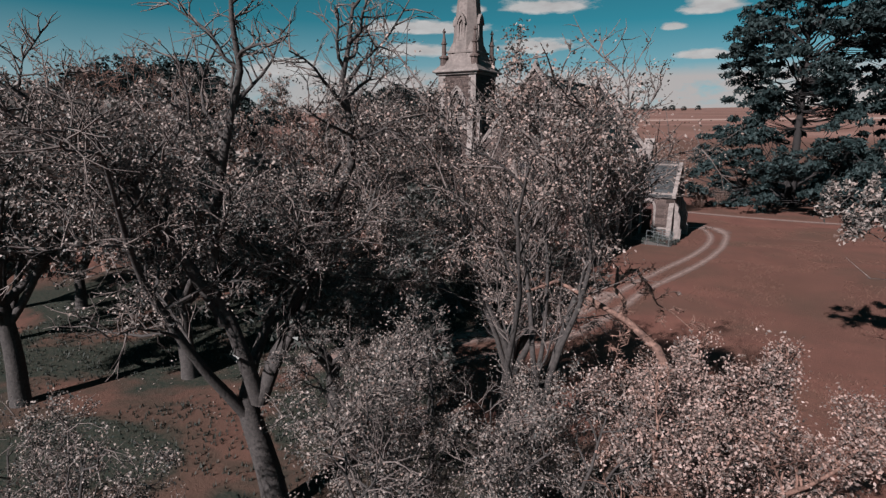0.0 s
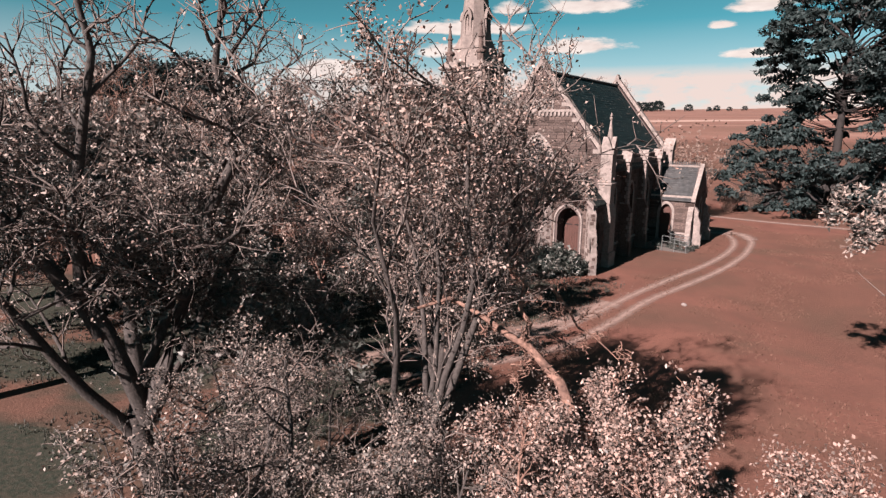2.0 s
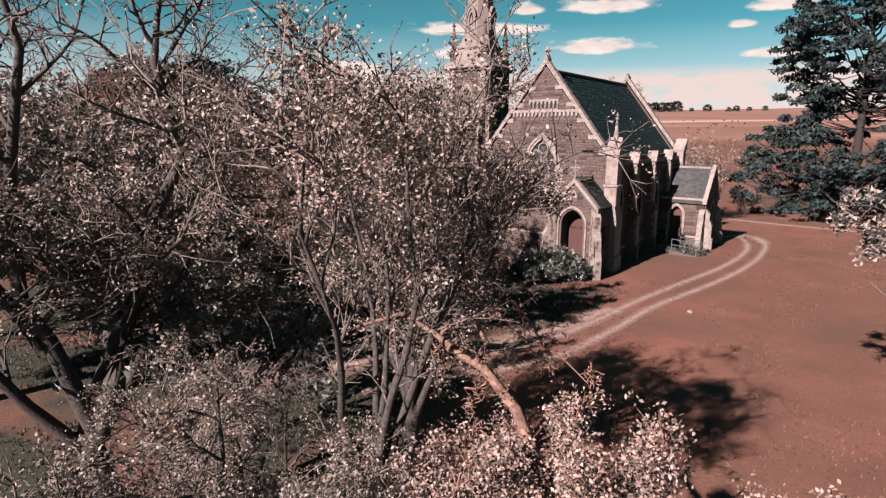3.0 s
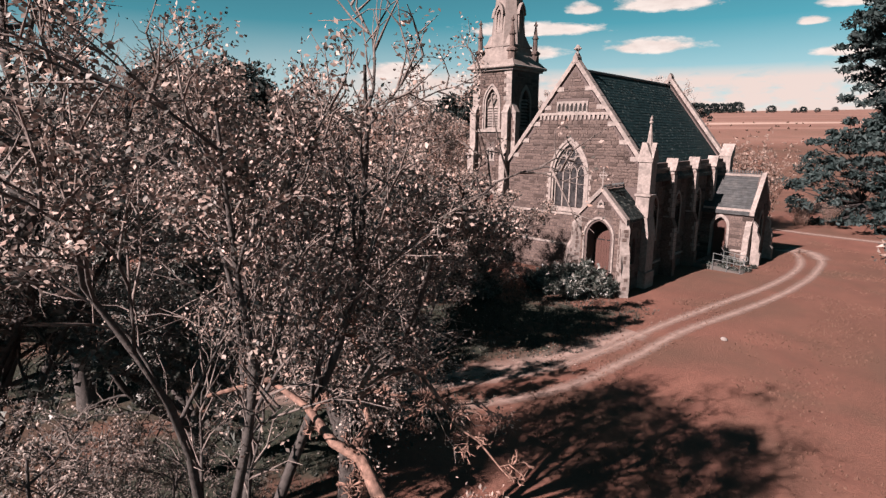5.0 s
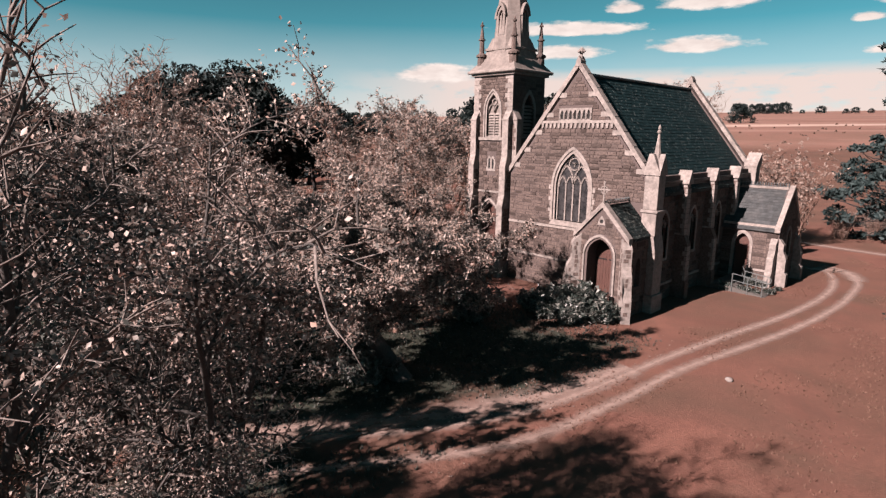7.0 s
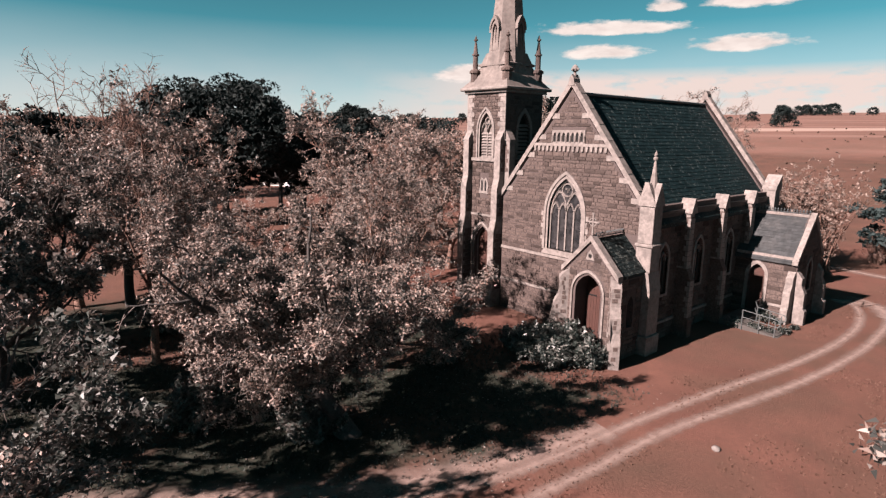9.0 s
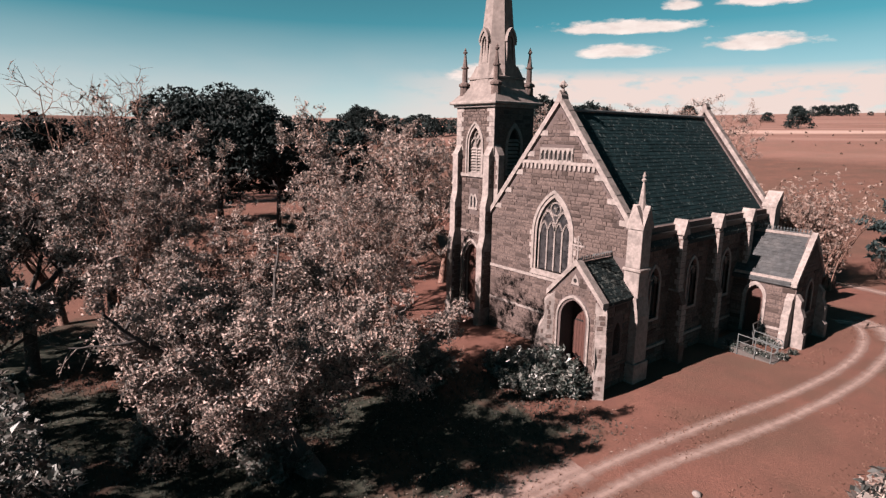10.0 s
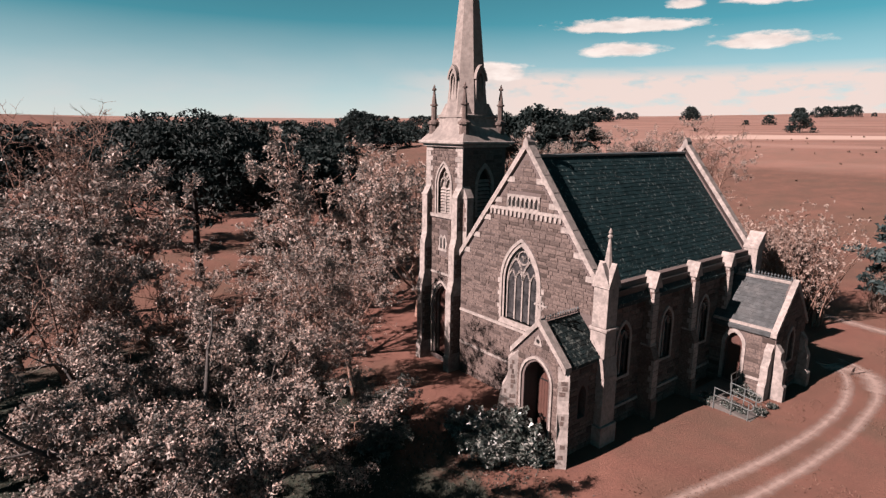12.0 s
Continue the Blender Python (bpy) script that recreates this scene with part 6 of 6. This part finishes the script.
# ---- shrubs ----
def make_shrub(name, seed, radius, height, label, leaf, leaf_size, count, stems, bark=BARK, spike=0.0, group="shrubs"):
    rng = random.Random(seed)
    bush = empty(name)
    tagged(bush, label, "shrub", group)
    wood, places = Wood(), []
    for i in range(stems):
        a, out = rng.uniform(0, 2 * math.pi), rng.uniform(0.1, 1.0) * (1 - 0.6 * spike)
        foot = Vector((math.cos(a), math.sin(a), 0)) * radius * rng.uniform(0, 0.35 + 0.5 * spike)
        line = grow(rng, foot - Vector((0, 0, 0.05)), Vector((math.cos(a) * out * radius / height, math.sin(a) * out * radius / height, 1)), height * rng.uniform(0.65, 1.1), 0.14, 0.02, 6)
        wood.limb(line, 0.02 + 0.006 * height, 0.005, 4)
        for _ in range(3):
            k = rng.randrange(1, 6)
            tw = grow(rng, line[k], Vector((rng.gauss(0, 0.5), rng.gauss(0, 0.5), 0.4 + spike)), height * 0.3, 0.2, 0.0, 3)
            wood.limb(tw, 0.012, 0.004, 3)
            for _ in range(count // stems // 3):
                c = tw[rng.randrange(4)]
                places.append((c.x + rng.gauss(0, 0.09), c.y + rng.gauss(0, 0.09), max(0.03, c.z + rng.gauss(0, 0.09))))
    ob = new("brushwood", mesh_of("brushwood", wood.verts, wood.faces, bark, True))
    ob.parent = bush
    tagged(ob, kind="stuff")
    ob = new("foliage", leaf_mesh("foliage", places, leaf_size, leaf, seed, folded=False))
    ob.parent = bush
    tagged(ob, kind="stuff")
    return bush


shrub = make_shrub("porch_shrub", 201, 1.1, 1.3, "dark glossy shrub with pale leaf tips beside the porch", LEAF_SHRUB, 0.095, 3600, 30)
set_at(shrub, -14.0, 36.0, 0, 1.45)
for x, y, turn, size in ((-13.0, 36.1, 90, 1.15), (-15.2, 36.0, 200, 1.2), (-12.3, 36.5, 40, 0.8), (-16.4, 35.4, 300, 0.9), (-13.6, 34.9, 150, 0.9), (-15.0, 34.8, 10, 0.8)):
    again(shrub, x, y, turn, size)
weed = make_shrub("ramp_weed", 211, 0.7, 0.5, "low straggling weeds growing through the ramp rails", LEAF_SHRUB, 0.07, 1000, 18)
set_at(weed, -9.6, 48.5)
for x, y, turn, size in ((-10.6, 48.4, 90, 1.1), (-9.0, 48.6, 10, 0.8), (-8.3, 49.4, 200, 0.8), (-10.0, 50.9, 70, 1.2), (-9.2, 51.0, 160, 0.9), (-8.2, 50.6, 300, 0.6)):
    again(weed, x, y, turn, size)
under = make_shrub("undergrowth_bush", 221, 1.6, 1.5, "dull green undergrowth bush beneath the trees", LEAF_OLIVE, 0.10, 4200, 34)
set_at(under, -17.5, 31.5)
for x, y, turn, size in ((-20.0, 33.0, 40, 0.9), (-23.5, 25.0, 80, 1.2), (-15.0, 23.0, 120, 1.0), (-18.6, 20.0, 10, 1.1), (-27.5, 30.5, 20, 1.2), (-30.0, 22.0, 150, 1.3)):
    again(under, x, y, turn, size)
thicket = make_shrub("sucker_thicket", 231, 2.7, 8.3, "pale leafless sucker thicket in dry grass", REED, 0.12, 6000, 84, BARK_PALE, 0.7, "sucker thickets")
set_at(thicket, -13.5, 68.0)
for x, y, turn, size in ((-15.4, 69.4, 30, 0.9), (-18.8, 70.6, 120, 0.82), (-16.8, 73.0, 200, 0.7), (-10.2, 76.5, 80, 0.34), (-8.0, 78.5, 45, 0.3)):
    again(thicket, x, y, turn, size)
low_tree = make_conifer("far_tree", 301, 8.0, 0.3, "distant dark round-headed tree", dome(4.6, 0.3, 8.0), 5, 34, 36, 0.6, 1.05, 0.48, 0.12, "tree")
set_at(low_tree, -98.0, 300.0, 0, 1.1)


def far_place(az, dist):
    return -math.sin(radians(az)) * dist, math.cos(radians(az)) * dist


for az, dist, size, turn in ((18.8, 511, 1.3, 10), (15.5, 700, 1.45, 40), (16.1, 705, 1.3, 70), (16.7, 712, 1.3, 100), (17.3, 705, 1.35, 20), (17.9, 690, 1.25, 130), (20.8, 442, 0.8, 220), (22.5, 447, 0.42, 40), (12.9, 700, 0.95, 70), (11.2, 690, 0.6, 10), (10.6, 700, 0.75, 50), (9.6, 690, 0.55, 90), (8.4, 700, 0.6, 30), (14.2, 720, 0.5, 60),
                             (27.4, 655, 1.75, 200), (27.1, 662, 1.5, 20), (32.2, 745, 1.0, 60), (32.9, 750, 1.1, 110), (33.5, 748, 1.0, 20), (34.5, 640, 1.7, 60), (35.1, 634, 1.9, 130), (35.8, 630, 1.8, 240), (36.4, 640, 1.5, 10), (53.3, 295, 0.7, 0), (52.9, 300, 0.6, 80), (51.1, 582, 1.1, 20), (51.9, 590, 1.2, 70), (52.7, 589, 1.1, 140), (54.5, 598, 1.1, 200), (55.3, 600, 1.2, 20), (56.1, 605, 1.2, 90), (46.7, 559, 1.1, 40), (57.2, 165, 1.2, 90), (58.6, 160, 1.35, 20), (60.2, 158, 1.45, 200), (61.6, 162, 1.35, 120), (53.0, 300, 1.2, 30), (54.2, 295, 1.2, 150), (51.6, 310, 1.1, 70),
                             (63.5, 160, 1.25, 10), (65.5, 165, 1.3, 130), (68.5, 210, 1.2, 80), (55.0, 270, 1.0, 40), (71.0, 240, 1.2, 10), (76.0, 230, 1.2, 220), (80.0, 220, 1.2, 30), (84.0, 235, 1.2, 60), (88.0, 225, 1.2, 10), (93.0, 230, 1.2, 80)):
    x, y = far_place(az, dist)
    again(low_tree, x, y, turn, size)
rng = random.Random(17)
for k in range(26):
    x, y = far_place(49.0 + 1.7 * k + rng.uniform(-0.6, 0.6), rng.uniform(215, 300))
    again(low_tree, x, y, rng.uniform(0, 360), rng.uniform(0.9, 1.5))

def far_woods(seed, count):
    """A ragged belt of dark woods along the western skyline."""
    g = np.random.default_rng(seed)
    places = []
    for k in range(count):
        az, dist = radians(g.uniform(47.0, 100.0)), g.choice((300.0, 380.0, 470.0, 580.0)) + g.normal(0, 12)
        x, y = -math.sin(az) * dist, math.cos(az) * dist
        wide, tall = g.uniform(4.0, 9.0), g.uniform(4.0, 9.0) * (0.7 + 0.5 * noise.noise(Vector((az * 9.0, dist * 0.01, 2.0))))
        base = lie(x, y)
        for _ in range(46):
            a, r, u = g.uniform(0, 2 * math.pi), wide * math.sqrt(g.uniform(0, 1)), g.uniform(0, 1)
            places.append((x + r * math.cos(a), y + r * math.sin(a), base + 0.4 + tall * u * math.sqrt(max(0.05, 1 - (r / wide) ** 2))))
    ob = new("far_woods", leaf_mesh("far_woods", places, 1.3, NEEDLES, seed, 1.3, folded=False))
    tagged(ob, "belt of dark woods along the skyline", "woods", kind="stuff")


far_woods(311, 420)

# ---- far farm buildings ----
def farm_shed(x, y, w, d, h, turn, wall, roof_mat, label):
    thing = empty("farm_shed", (x, y, lie(x, y)))
    thing.rotation_euler = (0, 0, radians(turn))
    tagged(thing, label, "shed", "farm sheds")
    bm = bmesh.new()
    prism(bm, Side((0, -d / 2, 0), (1, 0, 0), (0, 1, 0)), [[(-w / 2, -0.3), (w / 2, -0.3), (w / 2, h), (0, h + w * 0.22), (-w / 2, h)], rect(-w * 0.18, w * 0.18, 0.05, h * 0.8)], 0.0, d)
    part("wall", bm, wall, thing)
    bm = bmesh.new()
    s = Side((0, -d / 2 - 0.3, 0), (1, 0, 0), (0, 1, 0))
    k = 0.44
    prism(bm, s, [[(-w / 2 - 0.3, h - 0.3 * k + 0.02), (0, h + w * 0.22 + 0.02), (w / 2 + 0.3, h - 0.3 * k + 0.02), (w / 2 + 0.3, h - 0.3 * k + 0.18), (0, h + w * 0.22 + 0.18), (-w / 2 - 0.3, h - 0.3 * k + 0.18)]], 0.0, d + 0.6)
    part("roof", bm, roof_mat, thing)


WHITE_WALL = surface("white_paint", (0.48, 0.46, 0.45), 0.7, 0.05, 6.0, 0.6, None, 0.2, 0.1, 20.0)
TIN = surface("pale_tin_roof", (0.18, 0.18, 0.18), 0.45, 0.08, 3.0, 0.5, None, 0.3, 0.1, 12.0, metal=0.4)
farm_shed(-118.0, 56.0, 6.0, 10.0, 3.4, 60, WHITE_WALL, TIN, "distant white shed with a pale tin roof")
farm_shed(-112.0, 70.0, 8.0, 14.0, 3.2, 20, WHITE_WALL, TIN, "distant low shed with a pale tin roof")
farm_shed(-128.0, 50.0, 7.0, 12.0, 3.0, 75, WHITE_WALL, TIN, "distant pale shed behind the pines")

# a pale stone lying in the grass
bm = bmesh.new()
bmesh.ops.create_icosphere(bm, subdivisions=2, radius=0.16)
for v in bm.verts:
    v.co *= 1 + 0.25 * noise.noise(v.co * 6)
    v.co.z *= 0.6
rock = part("rock", bm, DRESSED, None, "small pale rock lying in dry grass")
rock.location = (-5.1, 33.8, 0.05)
tagged(rock, category="rock")


# ---- grass and litter, too many to count ----
def scatter_blades(name, seed, count, spots, size, tall, label, material):
    """Tufts of dry blades: each tuft a few leaning triangles."""
    rng = random.Random(seed)
    verts, faces = [], []
    for _ in range(count):
        x, y, grow_by = spots(rng)
        z = lie(x, y)
        for _ in range(4):
            a, lean = rng.uniform(0, 2 * math.pi), rng.uniform(0.1, 0.7)
            w, h = size * rng.uniform(0.5, 1.3) * grow_by, tall * rng.uniform(0.5, 1.4) * grow_by
            ox, oy = x + rng.gauss(0, size), y + rng.gauss(0, size)
            i = len(verts)
            verts += [(ox - w * math.sin(a), oy + w * math.cos(a), z - 0.01), (ox + w * math.sin(a), oy - w * math.cos(a), z - 0.01), (ox + math.cos(a) * lean * h, oy + math.sin(a) * lean * h, z + h)]
            faces.append((i, i + 1, i + 2))
    ob = new(name, mesh_of(name, verts, faces, material))
    tagged(ob, label, "grass", kind="stuff")


def off_track(x, y):
    return not (-9.5 < x < -4.0 and 22 < y < 62)


def near_spot(rng):
    while True:
        x, y = rng.uniform(-12, 10), rng.uniform(20, 66)
        if noise.noise(Vector((x * 0.35, y * 0.35, 5))) > 0.05 and (off_track(x, y) or abs(x + 5.5) > 0.9) and not (x < -7.6 and y > 39.5):
            return x, y, 1.0


def far_spot(rng):
    a, r = radians(rng.uniform(-12, 46)), rng.uniform(75, 260)
    return -math.sin(a) * r, 17 + math.cos(a) * r, 0.6 + r / 130


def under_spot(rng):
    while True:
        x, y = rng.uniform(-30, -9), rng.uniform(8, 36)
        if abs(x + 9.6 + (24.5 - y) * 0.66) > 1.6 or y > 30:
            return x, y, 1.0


# weed greens kept dark: they carry the trees' shade in their colour
SHADED_WEEDS = leaf_material("shaded_weed_leaves", [(0.01152, 0.01728, 0.01368), (0.02016, 0.02592, 0.0216), (0.03312, 0.036, 0.03024), (0.054, 0.04896, 0.04176)], 0.6, 0.15, 0.3)
GRASS = leaf_material("dry_grass_blades", [(0.072, 0.03744, 0.0288), (0.1008, 0.054, 0.04104), (0.1368, 0.0792, 0.06192), (0.0864, 0.054, 0.03888)], 0.8, 0.2, 0.1)
TUSSOCK = leaf_material("dark_tussock_blades", [(0.0216, 0.01584, 0.01224), (0.0432, 0.0288, 0.0216), (0.072, 0.04464, 0.03456)], 0.8, 0.1, 0.1)
scatter_blades("dry_grass", 401, 5500, near_spot, 0.022, 0.07, "short dry reddish grass of the paddock", GRASS)
scatter_blades("far_tussocks", 411, 130, far_spot, 0.14, 0.22, "dark tussocks dotted over the far paddock", TUSSOCK)
scatter_blades("weedy_ground_cover", 421, 11000, under_spot, 0.022, 0.11, "green weeds beneath the trees, darkened by tree shade put into their colour", SHADED_WEEDS)


def fallen_leaves(seed, count):
    g = np.random.default_rng(seed)
    x, y = g.uniform(-28, -8, count), g.uniform(10, 37, count)
    places = np.stack([x, y, np.full(count, 0.03)], axis=1)
    ob = new("fallen_leaves", leaf_mesh("fallen_leaves", places, 0.06, LEAF_GREY, seed, 1.3, 4.0))
    tagged(ob, "fallen autumn leaves scattered beneath the trees", "leaves", kind="stuff")


fallen_leaves(431, 2600)
